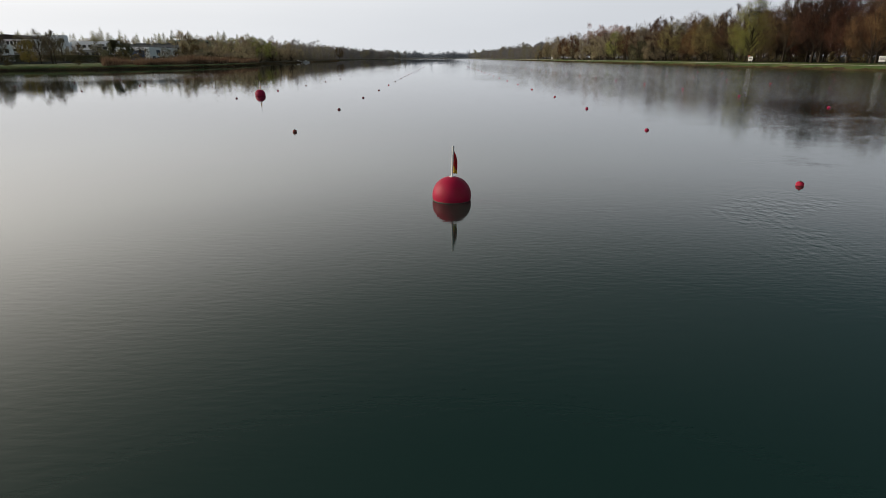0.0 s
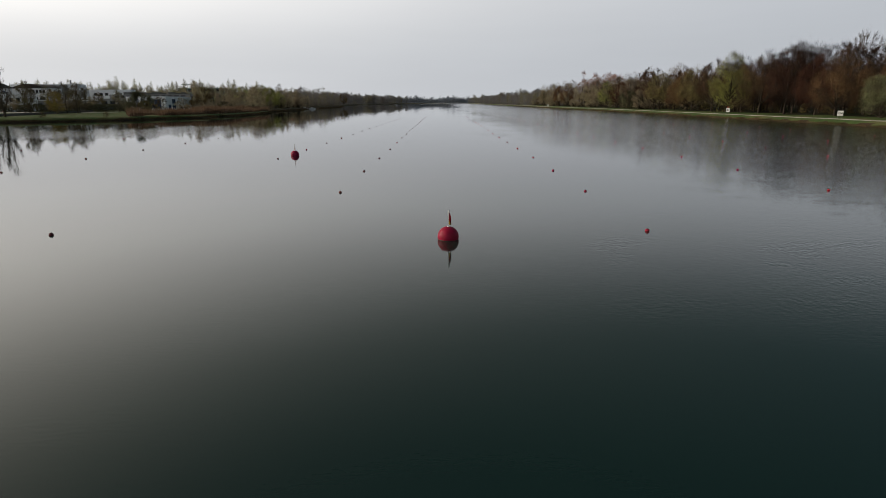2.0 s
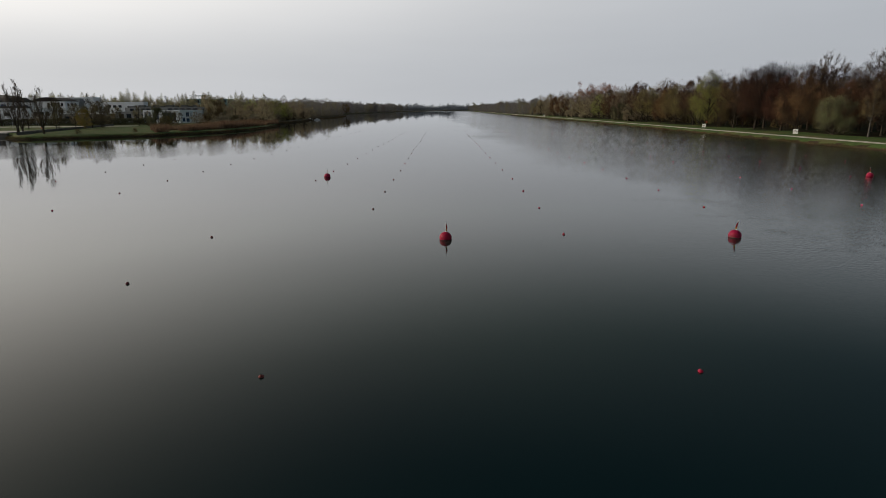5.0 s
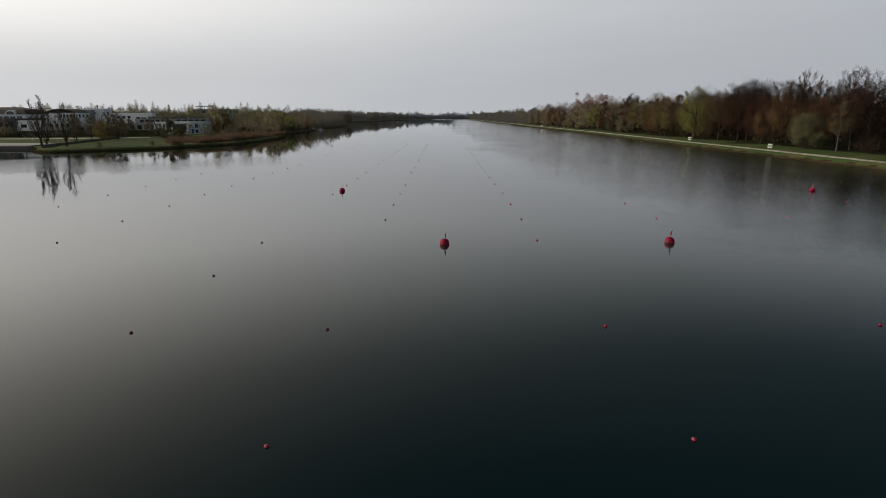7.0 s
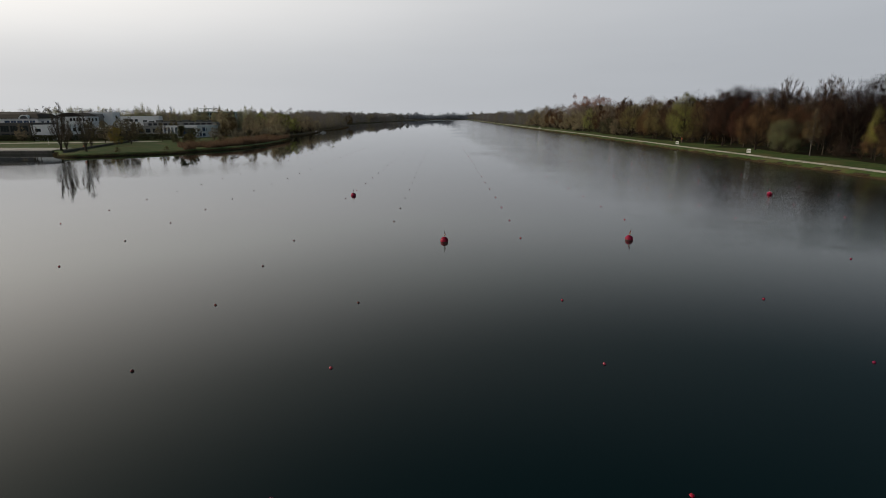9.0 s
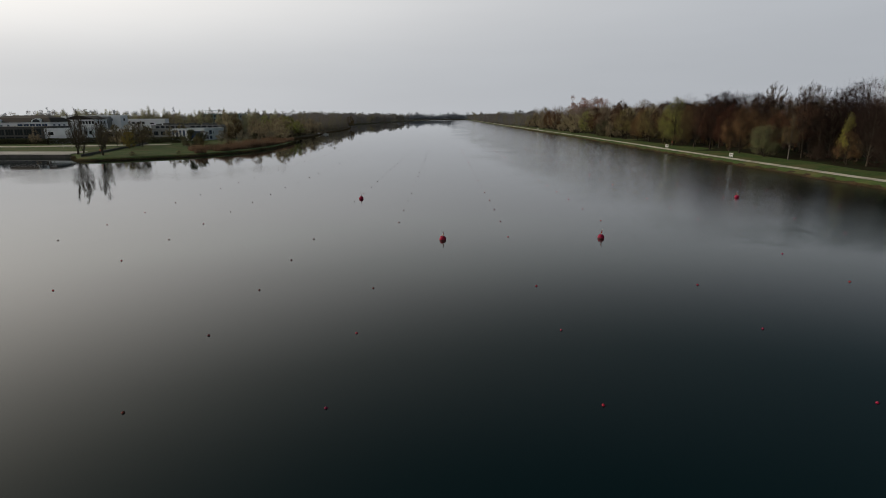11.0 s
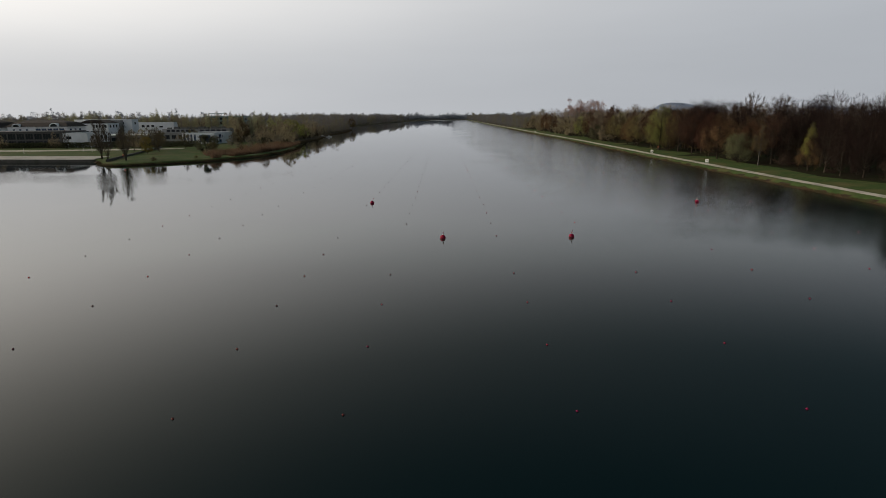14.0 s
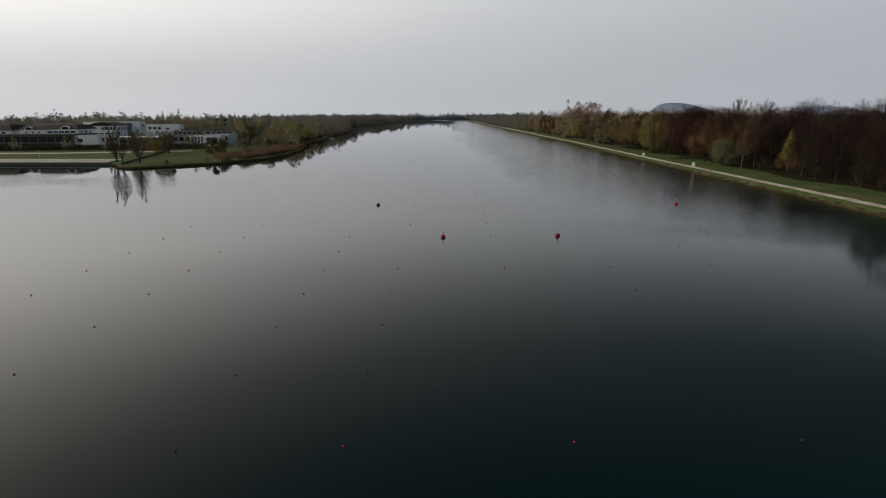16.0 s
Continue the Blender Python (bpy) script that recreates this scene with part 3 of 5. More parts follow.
    s_tip = hold(s_at + s_way * (reach * 0.62 * height * rng.uniform(0.5, 1.2, m))[:, None])
    s_way = unit(s_tip - s_at + 1e-4)
    s_len = np.linalg.norm(s_tip - s_at, axis=1)
    crown.add(*slivers(rng, s_at, s_way, s_len, np.full(m, twig_w * 1.7)), 0)
    # fans of twigs
    k = m * twigs
    t = rng.uniform(0.2, 1.0, (k, 1))
    start = np.repeat(s_at, twigs, 0) * (1 - t) + np.repeat(s_tip, twigs, 0) * t
    t_way = unit(np.repeat(s_way, twigs, 0) + rng.normal(size=(k, 3)) * spread + np.array([0, 0, 0.12 - 2.2 * droop]))
    length = rng.uniform(0.5, 1.15, k) * twig_l * height * (1 + 1.3 * droop)
    crown.add(*slivers(rng, start, t_way, length, twig_w * rng.uniform(0.6, 1.3, k)), 0)
    if buds:
        pick = rng.integers(0, k, buds)
        c = start[pick] + t_way[pick] * (length[pick] * rng.uniform(0.1, 1.0, buds))[:, None] + rng.normal(size=(buds, 3)) * scatter * height
        crown.add(*chips(rng, c, bud * rng.uniform(0.5, 1.3, buds), unit(c - heart + np.array([0, 0, 0.1 * height])), 0.5), 1)
    return wood, crown


def cloud_tree(seed, height, width, outline, twigs, twig_l, twig_w, leaves, leaf, clear=0.1):
    """A distant tree: a trunk, and twigs and leaf clumps on the rounded masses of an uneven crown."""
    rng = np.random.default_rng(seed)
    shape = OUTLINE[outline]
    wood, crown = Pile(), Pile()
    wood.add(*tube_arrays([(0, 0, -0.3), (0.2, 0.1, height * 0.4), (0.1, -0.2, height * 0.85)], [0.014 * height, 0.009 * height, 0.03], 5))
    lobes = rng.uniform(0.65, 1.12, 9)
    mass = crown_spots(rng, 16, height * 0.95, width * 0.78, shape, clear, 0.3, lobes)

    def spots(n):
        m = mass[rng.integers(0, len(mass), n)]
        d = unit(rng.normal(size=(n, 3)) + np.array([0, 0, 0.3]))
        return m + d * (width * 0.19 * rng.uniform(0.5, 1.1, n))[:, None], d

    c, d = spots(twigs)
    d = unit(d * 0.5 + np.array([0, 0, 0.7]) + rng.normal(size=(twigs, 3)) * 0.3)
    crown.add(*slivers(rng, c - d * twig_l * 0.4, d, twig_l * rng.uniform(0.6, 1.3, twigs), twig_w * rng.uniform(0.6, 1.4, twigs)), 0)
    c, d = spots(leaves)
    crown.add(*chips(rng, c, leaf * rng.uniform(0.5, 1.4, leaves) * 1.2, d, 0.6), 1)
    return wood, crown


def spire(seed, height, width, outline, clear):
    """A slim upright tree: a straight stem, steep shoots and fine buds packed into a spindle."""
    rng = np.random.default_rng(seed)
    shape = OUTLINE[outline]
    wood, crown = Pile(), Pile()
    wood.add(*tube_arrays([(0, 0, -0.3), (0.1, 0.1, height * 0.5), (0.0, -0.1, height * 0.97)], [0.011 * height, 0.008 * height, 0.02], 6))
    lobes = rng.uniform(0.7, 1.1, 9)
    c = crown_spots(rng, 420, height, width * 0.9, shape, clear, 0.0, lobes)
    d = unit(np.column_stack([c[:, 0], c[:, 1], np.full(420, 2.6)]) + rng.normal(size=(420, 3)) * 0.35)
    crown.add(*slivers(rng, c - d * 0.8, d, rng.uniform(1.2, 2.4, 420), rng.uniform(0.05, 0.11, 420)), 0)
    c = crown_spots(rng, 3000, height, width, shape, clear, 0.0, lobes)
    facing = unit(np.column_stack([c[:, 0], c[:, 1], np.full(3000, 0.4)]))
    crown.add(*chips(rng, c, 0.17 * rng.uniform(0.5, 1.4, 3000), facing), 1)
    return wood, crown


KINDS = {  # name, label, variants, bark, twigs, leaves, grow() settings
    "bare": ("tree", "tall bare deciduous tree with fine brown twigs", 4, BARK, TWIG_BROWN, BUDS_BROWN,
             dict(height=19, width=13.5, clear=0.24, outline="dome", buds=15000, bud=0.085, lift=1.1, limbs=26, boughs=6, twigs=6, reach=0.16, spread=0.35, twig_w=0.04, scatter=0.02, wild=0.34, rise=0.55)),
    "rust": ("tree", "budding tree with a rust-brown crown of fine twigs", 3, BARK, TWIG_RED, BUDS_BROWN,
             dict(height=17, width=15, outline="dome", clear=0.17, buds=24000, bud=0.095, limbs=28, boughs=6, reach=0.17, spread=0.5, twigs=4, twig_w=0.04, scatter=0.025)),
    "olive": ("tree", "tree coming into leaf with an olive-brown crown", 3, BARK, TWIG_BROWN, BUDS_OLIVE,
              dict(height=17, width=14, outline="dome", clear=0.18, buds=24000, bud=0.10, limbs=28, boughs=6, reach=0.17, spread=0.5, twigs=4, twig_w=0.04, scatter=0.025)),
    "green": ("tree", "broad willow in fresh yellow-green leaf", 2, BARK, TWIG_GREY, LEAF_FRESH,
              dict(height=20, width=14, outline="dome", clear=0.15, droop=0.10, twigs=4, buds=24000, bud=0.115, limbs=30, boughs=6, reach=0.17, spread=0.5, scatter=0.025)),
    "pale": ("tree", "low spreading willow with pale grey-green leaves", 1, BARK, TWIG_GREY, LEAF_PALE,
             dict(height=9.5, width=11.5, clear=0.06, stems=3, twigs=4, buds=17000, bud=0.10, twig_l=0.10, reach=0.2, limbs=26, scatter=0.03)),
    "birch": ("tree", "slim birch with a pale trunk and thin olive leaves", 1, BIRCHBARK, TWIG_GREY, BUDS_OLIVE,
              dict(height=13, width=4.4, outline="column", clear=0.2, buds=7000, bud=0.09, twig_w=0.028, reach=0.09, twigs=4)),
    "lime": ("tree", "young conical tree in bright yellow-green leaf", 1, BARK, TWIG_GREY, LEAF_LIME,
             dict(height=14, width=5.6, outline="cone", clear=0.10, twigs=4, buds=10000, bud=0.10, reach=0.09)),
    "fan": ("tree", "tall leafless tree with a fan of thin grey-brown branches", 2, BARK, TWIG_FAN, TWIG_FAN,
            dict(height=25, width=14.5, outline="dome", clear=0.42, lift=1.3, limbs=30, boughs=6, sprays=6, twigs=7, buds=0, twig_w=0.026, spread=0.26, reach=0.10, twig_l=0.05, trunk_r=0.14, wild=0.26, rise=0.5)),
    "willow": ("tree", "leafless waterside willow with fine grey twigs", 2, BARK, TWIG_FAN, BUDS_OLIVE,
               dict(height=17, width=7, clear=0.2, lift=3.5, stems=4, limbs=16, boughs=6, sprays=5, twigs=6, buds=900, bud=0.05, outline="column", reach=0.13, spread=0.16, trunk_r=0.2, wild=0.22, rise=0.8)),
    "yellow": ("tree", "small willow with drooping yellow twigs", 1, BARK, TWIG_YELLOW, LEAF_LIME,
               dict(height=9.5, width=8.5, outline="broad", clear=0.2, droop=0.28, twigs=9, buds=9000, bud=0.07, twig_l=0.10, reach=0.16)),
    "poplar": ("tree", "tall slender poplar with upright thin branches", 3, TWIG_POPLAR, TWIG_POPLAR, BUDS_POPLAR,
               dict(height=20, width=5.6, outline="column", clear=0.05)),
    "slender": ("tree", "small leafless tree with a thin see-through crown", 2, BARK, TWIG_GREY, BUDS_OLIVE,
                dict(height=12, width=7.5, clear=0.16, outline="dome", limbs=18, boughs=6, sprays=4, twigs=5, twig_w=0.035, buds=4500, bud=0.075, reach=0.16, spread=0.35)),
    "dark": ("tree", "tall leafless tree with twigs darkened for the shade of the wood", 3, BARK, SHADED_BROWN, SHADED_BROWN,
             dict(height=18.5, width=15, clear=0.2, outline="broad", limbs=28, boughs=6, sprays=4, twigs=5, twig_w=0.045, buds=14000, bud=0.085, lift=1.2, reach=0.17, spread=0.4, scatter=0.03)),
    "grey": ("tree", "leafless tree with grey-brown twigs paled for haze", 2, BARK, NEAR_GREY, NEAR_OLIVE,
             dict(height=17, width=13, clear=0.10, outline="dome", limbs=18, boughs=6, sprays=4, twigs=2, twig_w=0.08, buds=6000, bud=0.17, reach=0.18, spread=0.5)),
    "dull": ("tree", "tree in bud with an olive crown greyed for haze", 2, BARK, NEAR_GREY, NEAR_OLIVE,
             dict(height=16, width=13, outline="dome", clear=0.02, limbs=18, boughs=6, sprays=4, twigs=1, twig_w=0.08, buds=8000, bud=0.18, reach=0.18, spread=0.5)),
    "scrub": ("bush", "loose brown shrub at the water, greyed for haze", 2, BARK, NEAR_GREY, DISTANT_OLIVE,
              dict(height=7, width=7.5, clear=0.0, stems=3, limbs=14, boughs=5, sprays=3, twigs=2, twig_w=0.07, buds=3600, bud=0.13, trunk_r=0.08, twig_l=0.12, reach=0.2, scatter=0.03)),
    "shrub": ("bush", "rounded dark green bush on the bank", 2, BARK, TWIG_BROWN, LEAF_DARK,
              dict(height=4.8, width=8.0, clear=0.0, stems=3, limbs=20, twigs=2, buds=11000, bud=0.11, trunk_r=0.08, twig_l=0.12, reach=0.22, scatter=0.03)),
    "brush": ("bush", "low tangled brown undergrowth bush", 2, BARK, SHADED_BROWN, TWIG_BROWN,
              dict(height=6, width=6, clear=0.0, stems=3, limbs=14, boughs=5, sprays=3, twigs=3, twig_w=0.05, buds=4500, bud=0.09, trunk_r=0.07, twig_l=0.12, reach=0.2, scatter=0.03)),
    "thicket": ("bush", "loose budding shrub with olive-brown twigs", 2, BARK, TWIG_BROWN, BUDS_OLIVE,
                dict(height=6.5, width=6.5, clear=0.0, stems=3, limbs=13, boughs=5, sprays=3, twigs=2, twig_w=0.07, buds=3600, bud=0.12, trunk_r=0.08, twig_l=0.12, reach=0.2, scatter=0.03)),
}
PROTOS, PLANTED = {}, []


def plant(kind, x, y, z=1.15, scale=1.0, tall=1.0, group="woodland trees", spin=None, rng=random):
    """One tree: the first of each variant is built, the others are copies with the same meshes."""
    name, label, count, bark, twig, leaf, settings = KINDS[kind]
    variant = rng.randrange(count)
    key = (kind, variant)
    m = pose(x, y, z, 0, 0, rng.uniform(0, 360) if spin is None else spin)
    if key not in PROTOS:
        ob = thing(name, label, "tree" if name == "tree" else "bush", group, m @ Matrix.Diagonal((scale, scale, scale, 1)))
        wood, crown = (spire if kind == "poplar" else grow)(hash_seed(kind) + variant, **settings)
        part("trunk", wood.mesh("trunk", [bark], True), ob)
        part("crown", crown.mesh("crown", [twig, leaf]), ob)
        PROTOS[key] = ob, scale
    else:
        ob, first = PROTOS[key]
        k = scale / first
        ob = copy_thing(ob, m @ Matrix.Diagonal((k, k, k * tall, 1)))
        tagged(ob, group=group)
    PLANTED.append((x, y))
    return ob


def hash_seed(text):
    return sum((i + 3) * ord(c) for i, c in enumerate(text))


def free_spot(x, y, gap):
    return all((x - a) ** 2 + (y - b) ** 2 > gap * gap for a, b in PLANTED)


# ---- the ground, the lake and its banks ----
SHORE = [(-340, -520), (-340, 164), (-189.6, 153.3), (-141, 149.0), (-138, 146), (-133, 138.5), (-127, 131), (-119, 129), (-110, 134),
         (-94, 147), (-82, 172), (-79.5, 200), (-80.5, 230), (-85, 262), (-94, 276), (-98, 300), (-97, 360), (-103, 415), (-108, 460),
         (-110, 560), (-117, 640), (-123, 676), (-150, 692), (-165, 800), (-150, 1100), (-126, 1490), (-80, 1900), (-40, 2230),
         (76, 2230), (77, 1900), (79.5, 440), (81.5, 300), (80.6, 124), (81.3, 15), (81.5, -520)]


def shoreline():
    """The water's edge, finely divided and slightly uneven, but for the built quay."""
    pts, rng = [], random.Random(5)
    for (x0, y0), (x1, y1) in zip(SHORE, SHORE[1:] + SHORE[:1]):
        length = math.hypot(x1 - x0, y1 - y0)
        near = max(y0, y1) < 720 and min(y0, y1) > -30 and min(x0, x1) > -200
        n = max(1, int(length / (2.2 if near else 60)))
        straight = abs(x0 + 165) < 30 and abs(y0 - 151) < 4
        for k in range(n):
            t = k / n
            w = 0 if (straight or not near or k == 0) else 1
            wob = noise.noise((x0 + (x1 - x0) * t, y0 + (y1 - y0) * t, 0.0)) * 0.5 + rng.uniform(-0.18, 0.18)
            wob += noise.noise(((x0 + (x1 - x0) * t) * 0.06, (y0 + (y1 - y0) * t) * 0.06, 3.0)) * 0.9
            nx, ny = (y1 - y0) / length, -(x1 - x0) / length
            pts.append((x0 + (x1 - x0) * t + nx * wob * w, y0 + (y1 - y0) * t + ny * wob * w))
    return pts


EDGE = np.array(shoreline())


def signed(points):
    """Distance to the water's edge: positive on land."""
    p = np.asarray(points, float)
    a, b = EDGE, np.roll(EDGE, -1, 0)
    d2 = np.full(len(p), 1e18)
    inside = np.zeros(len(p), bool)
    for (ax, ay), (bx, by) in zip(a, b):
        ex, ey = bx - ax, by - ay
        t = np.clip(((p[:, 0] - ax) * ex + (p[:, 1] - ay) * ey) / (ex * ex + ey * ey), 0, 1)
        d2 = np.minimum(d2, (p[:, 0] - ax - t * ex) ** 2 + (p[:, 1] - ay - t * ey) ** 2)
        if ay != by:
            cross = (ay > p[:, 1]) != (by > p[:, 1])
            inside ^= cross & (p[:, 0] < ax + (p[:, 1] - ay) / (by - ay) * ex)
    return np.where(inside, -1, 1) * np.sqrt(d2)


def land_height(s):
    return np.interp(s, [-30, -4, -0.6, 0, 0.35, 1.3, 2.2, 3.0, 6.2, 8.0], [-4, -1.8, -0.35, 0.02, 0.28, 0.64, 1.02, 0.98, 0.98, 1.15])


def build_ground():
    from mathutils.geometry import delaunay_2d_cdt
    n = len(EDGE)
    normal = np.roll(EDGE, -1, 0) - np.roll(EDGE, 1, 0)
    normal = unit(np.stack([normal[:, 1], -normal[:, 0]], -1))
    test = signed(EDGE + normal * 0.3)
    normal *= np.where(test > 0, 1, -1)[:, None]
    pts = [EDGE]
    near = (EDGE[:, 1] > -30) & (EDGE[:, 1] < 720)
    for off in (0.35, 1.3, 2.2, 3.0, 6.2, 8.0, -0.6, -4.0):
        pts.append((EDGE + normal * off)[near])
    for off in (6.0, -3.0, -12.0, -30.0):
        pts.append((EDGE + normal * off)[~near])
    rng = np.random.default_rng(3)
    gx, gy = np.meshgrid(np.arange(-420, 300, 14.0), np.arange(-60, 720, 14.0))
    g = np.stack([gx.ravel(), gy.ravel()], -1) + rng.uniform(-4, 4, (gx.size, 2))
    pts.append(g[np.abs(signed(g)) > 6])
    middle = np.array([(x, y) for y in range(-480, 2200, 40) for x in (-30, 0, 30, 60)], float)
    pts.append(middle[signed(middle) < -8])
    far = [(x, y) for x in (-4600, -2500, -1200, -600, 200, 600, 1200, 2500, 4600) for y in (-4000, -1500, -500, 300, 900, 1500, 2400, 3200, 4600)]
    far = np.array(far, float) + rng.uniform(-20, 20, (len(far), 2))
    pts.append(far[np.abs(signed(far)) > 20])
    allp = np.concatenate(pts)
    edges = [(i, (i + 1) % n) for i in range(n)]
    v2, _, faces, *_ = delaunay_2d_cdt([Vector(p) for p in allp], edges, [], 0, 1e-4)
    v2 = np.array([(p.x, p.y) for p in v2])
    s = signed(v2)
    z = land_height(s)
    z[np.abs(s) < 1e-3] = 0.02
    land = (s > 8.5) & (np.abs(v2[:, 0]) < 600) & (v2[:, 1] < 900)
    z[land] += np.array([noise.noise((x * 0.05, y * 0.05, 1.0)) * 0.10 for x, y in v2[land]])
    tris = np.array(faces)
    c = v2[tris].mean(1)
    sc = signed(c)
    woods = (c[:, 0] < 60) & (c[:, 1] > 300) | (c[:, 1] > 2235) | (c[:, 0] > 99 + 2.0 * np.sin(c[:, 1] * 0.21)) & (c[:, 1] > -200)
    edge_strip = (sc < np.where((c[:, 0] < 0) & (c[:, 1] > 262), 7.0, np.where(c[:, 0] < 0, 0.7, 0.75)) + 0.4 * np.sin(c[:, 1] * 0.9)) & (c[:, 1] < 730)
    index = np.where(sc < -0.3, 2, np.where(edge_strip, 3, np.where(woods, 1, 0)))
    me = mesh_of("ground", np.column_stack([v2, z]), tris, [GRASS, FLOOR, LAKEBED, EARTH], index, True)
    # all faces look up
    bm = bmesh.new()
    bm.from_mesh(me)
    for f in bm.faces:
        if f.normal.z < 0:
            f.normal_flip()
    bm.to_mesh(me)
    bm.free()
    thing("ground", "mown grass banks with leaf-strewn woodland floor", "ground", kind="structure", data=me)


build_ground()
bm = bmesh.new()
bm.faces.new([bm.verts.new(p) for p in ((-420, -560, 0), (140, -560, 0), (140, 2260, 0), (-420, 2260, 0))])
thing("water", "calm dark lake water with fine ripples", "lake", kind="structure", data=mesh_bm("water", bm, WATER))


def ribbon(name, mats, centre, width, z, thick=0.05):
    """A slightly domed path with thickness along a line of (x, y)."""
    bm = bmesh.new()
    rows = []
    rng = random.Random(9)
    for i, (x, y) in enumerate(centre):
        x0, y0 = centre[max(0, i - 1)]
        x1, y1 = centre[min(len(centre) - 1, i + 1)]
        d = Vector((x1 - x0, y1 - y0)).normalized()
        nrm = Vector((d.y, -d.x))
        h = [width / 2 + rng.uniform(-0.1, 0.1) for _ in range(2)]
        rows.append([bm.verts.new((x + nrm.x * o, y + nrm.y * o, z + dz)) for o, dz in
                     ((-h[0], -0.12), (-h[0], 0), (0, thick * 0.5), (h[1], 0), (h[1], -0.12))])
    for a, b in zip(rows, rows[1:]):
        for k in range(4):
            bm.faces.new((a[k], a[k + 1], b[k + 1], b[k]))
    bmesh.ops.recalc_face_normals(bm, faces=bm.faces[:])
    return mesh_bm(name, bm, mats)


def right_edge(y):
    return float(np.interp(y, [15, 124, 300, 440, 1900], [81.3, 80.6, 81.5, 79.5, 77]))


thing("path", "pale gravel towpath along the wooded bank", "path", kind="structure",
      data=ribbon("path", GRAVEL, [(right_edge(y) + 4.4 + 0.12 * math.sin(y * 0.07), y) for y in [-60 + 4 * k for k in range(120)] + [430 + 40 * k for k in range(37)]], 2.7, 1.02))


# ---- buoys on the water ----
def marker_buoy(x, y, spin, tilt, first=None):
    m = pose(x, y, 0, tilt[0], tilt[1], spin)
    if first:
        return copy_thing(first, m)
    ob = thing("marker_buoy", "large red ball buoy with a flag on a white pole", "buoy", "large marker buoys", m)
    prof = []
    for k in range(25):
        a = -math.pi / 2 + math.pi * k / 24
        prof.append((0.388 * math.cos(a) ** 0.94 if 0 < k < 24 else 0.0, 0.090 + 0.378 * math.sin(a)))
    body = part("float", lathe("float", prof, [BUOY_RED], 40), ob)
    part("algae_line", lathe("algae_line", [(0.372, -0.03), (0.381, -0.005), (0.3835, 0.010), (0.381, 0.012)], [SLIME], 40), body, "dull brown algae line at the water")
    part("collar", lathe("collar", [(0.0, 0.475), (0.055, 0.475), (0.060, 0.468), (0.060, 0.445), (0.0, 0.44)], [WHITEPIPE], 20), ob, "white collar at the foot of the pole")
    pole = part("pole", pipe("pole", [WHITEPIPE], [(0, 0, 0.44), (0.004, 0, 0.75), (0.012, 0, 1.06)], 0.019, 12), ob, "white plastic pole")
    part("cap", lathe("cap", [(0.0, 1.075), (0.016, 1.072), (0.021, 1.062), (0.021, 1.045), (0.0, 1.045)], [STEEL], 12), pole, "", pose(0.012, 0, 0))
    part("flag", flag_mesh(), ob, "limp red flag with a yellow lower corner")
    return ob


def flag_mesh():
    """A limp flag hanging down beside its pole in soft folds: red above, yellow below."""
    bm = bmesh.new()
    cols, rows = 10, 16
    grid = []
    for j in range(rows + 1):
        v = j / rows
        line = []
        for i in range(cols + 1):
            u = i / cols
            wide = 0.045 + 0.105 * v ** 0.8
            x = 0.022 + wide * u * (0.75 + 0.25 * math.cos(3 * v))
            fold = 0.030 * math.sin(u * 9.0 + v * 2.0) * (0.35 + v)
            z = 1.00 - 0.47 * v * (1.0 - 0.10 * u) - 0.10 * u * (1 - 0.4 * v)
            line.append(bm.verts.new((x, fold + 0.012, max(z, 0.455 + 0.02 * math.cos(u * 7)))))
        grid.append(line)
    for j in range(rows):
        for i in range(cols):
            f = bm.faces.new((grid[j][i], grid[j][i + 1], grid[j + 1][i + 1], grid[j + 1][i]))
            f.material_index = 1 if j + 0.35 * (cols - i) > 13.2 else 0
    bmesh.ops.solidify(bm, geom=bm.faces[:], thickness=0.004)
    return mesh_bm("flag", bm, [FLAG_RED, FLAG_YELLOW], True)


first_marker = marker_buoy(0.0, 0.0, 12, (0, 1.0))
for x, y, spin, tilt in ((18.35, 0.3, 160, (4, -9)), (-14.45, 34.0, 80, (2, -2)), (50.0, 32.4, 200, (-2, 5))):
    marker_buoy(x, y, spin, tilt, first_marker)


def lane_buoy_mesh(colour):
    prof = [(0.0, 0.092), (0.014, 0.091), (0.024, 0.087)]
    for k in range(1, 12):
        a = math.pi / 2 * 0.82 - math.pi * 0.91 * k / 12
        prof.append((0.084 * math.cos(a), 0.018 + 0.070 * math.sin(a)))
    prof.append((0.0, -0.06))
    return lathe("lane_buoy", prof, [colour], 16)


LANES = (-45.5, -32.4, -15.1, -5.85, 7.82, 21.3, 34.65, 47.7, 60.5)
LANE_TURN = (0, 0, 0.004, -0.008, -0.007, -0.008, -0.003, 0, 0)    # the lines stray a little from straight ahead
LANE_MESHES = [lane_buoy_mesh(c) for c in (LANE_RED, LANE_RED, LANE_DARK, LANE_PALE)]
EYE_MESH = lathe("rope_eye", [(0.010, 0.086), (0.019, 0.089), (0.021, 0.099), (0.014, 0.107), (0.007, 0.102), (0.005, 0.089)], [SLIME], 10)


LANE_START = (-9.25, -9.1, -9.35, -9.0, -8.7, -8.55, -8.0, -7.9, -7.9)
GAPS = {2: (2, 3), 3: (0, 1), 4: (0,), 5: (0, 1), 6: (1,)}      # rows left open round the large buoys


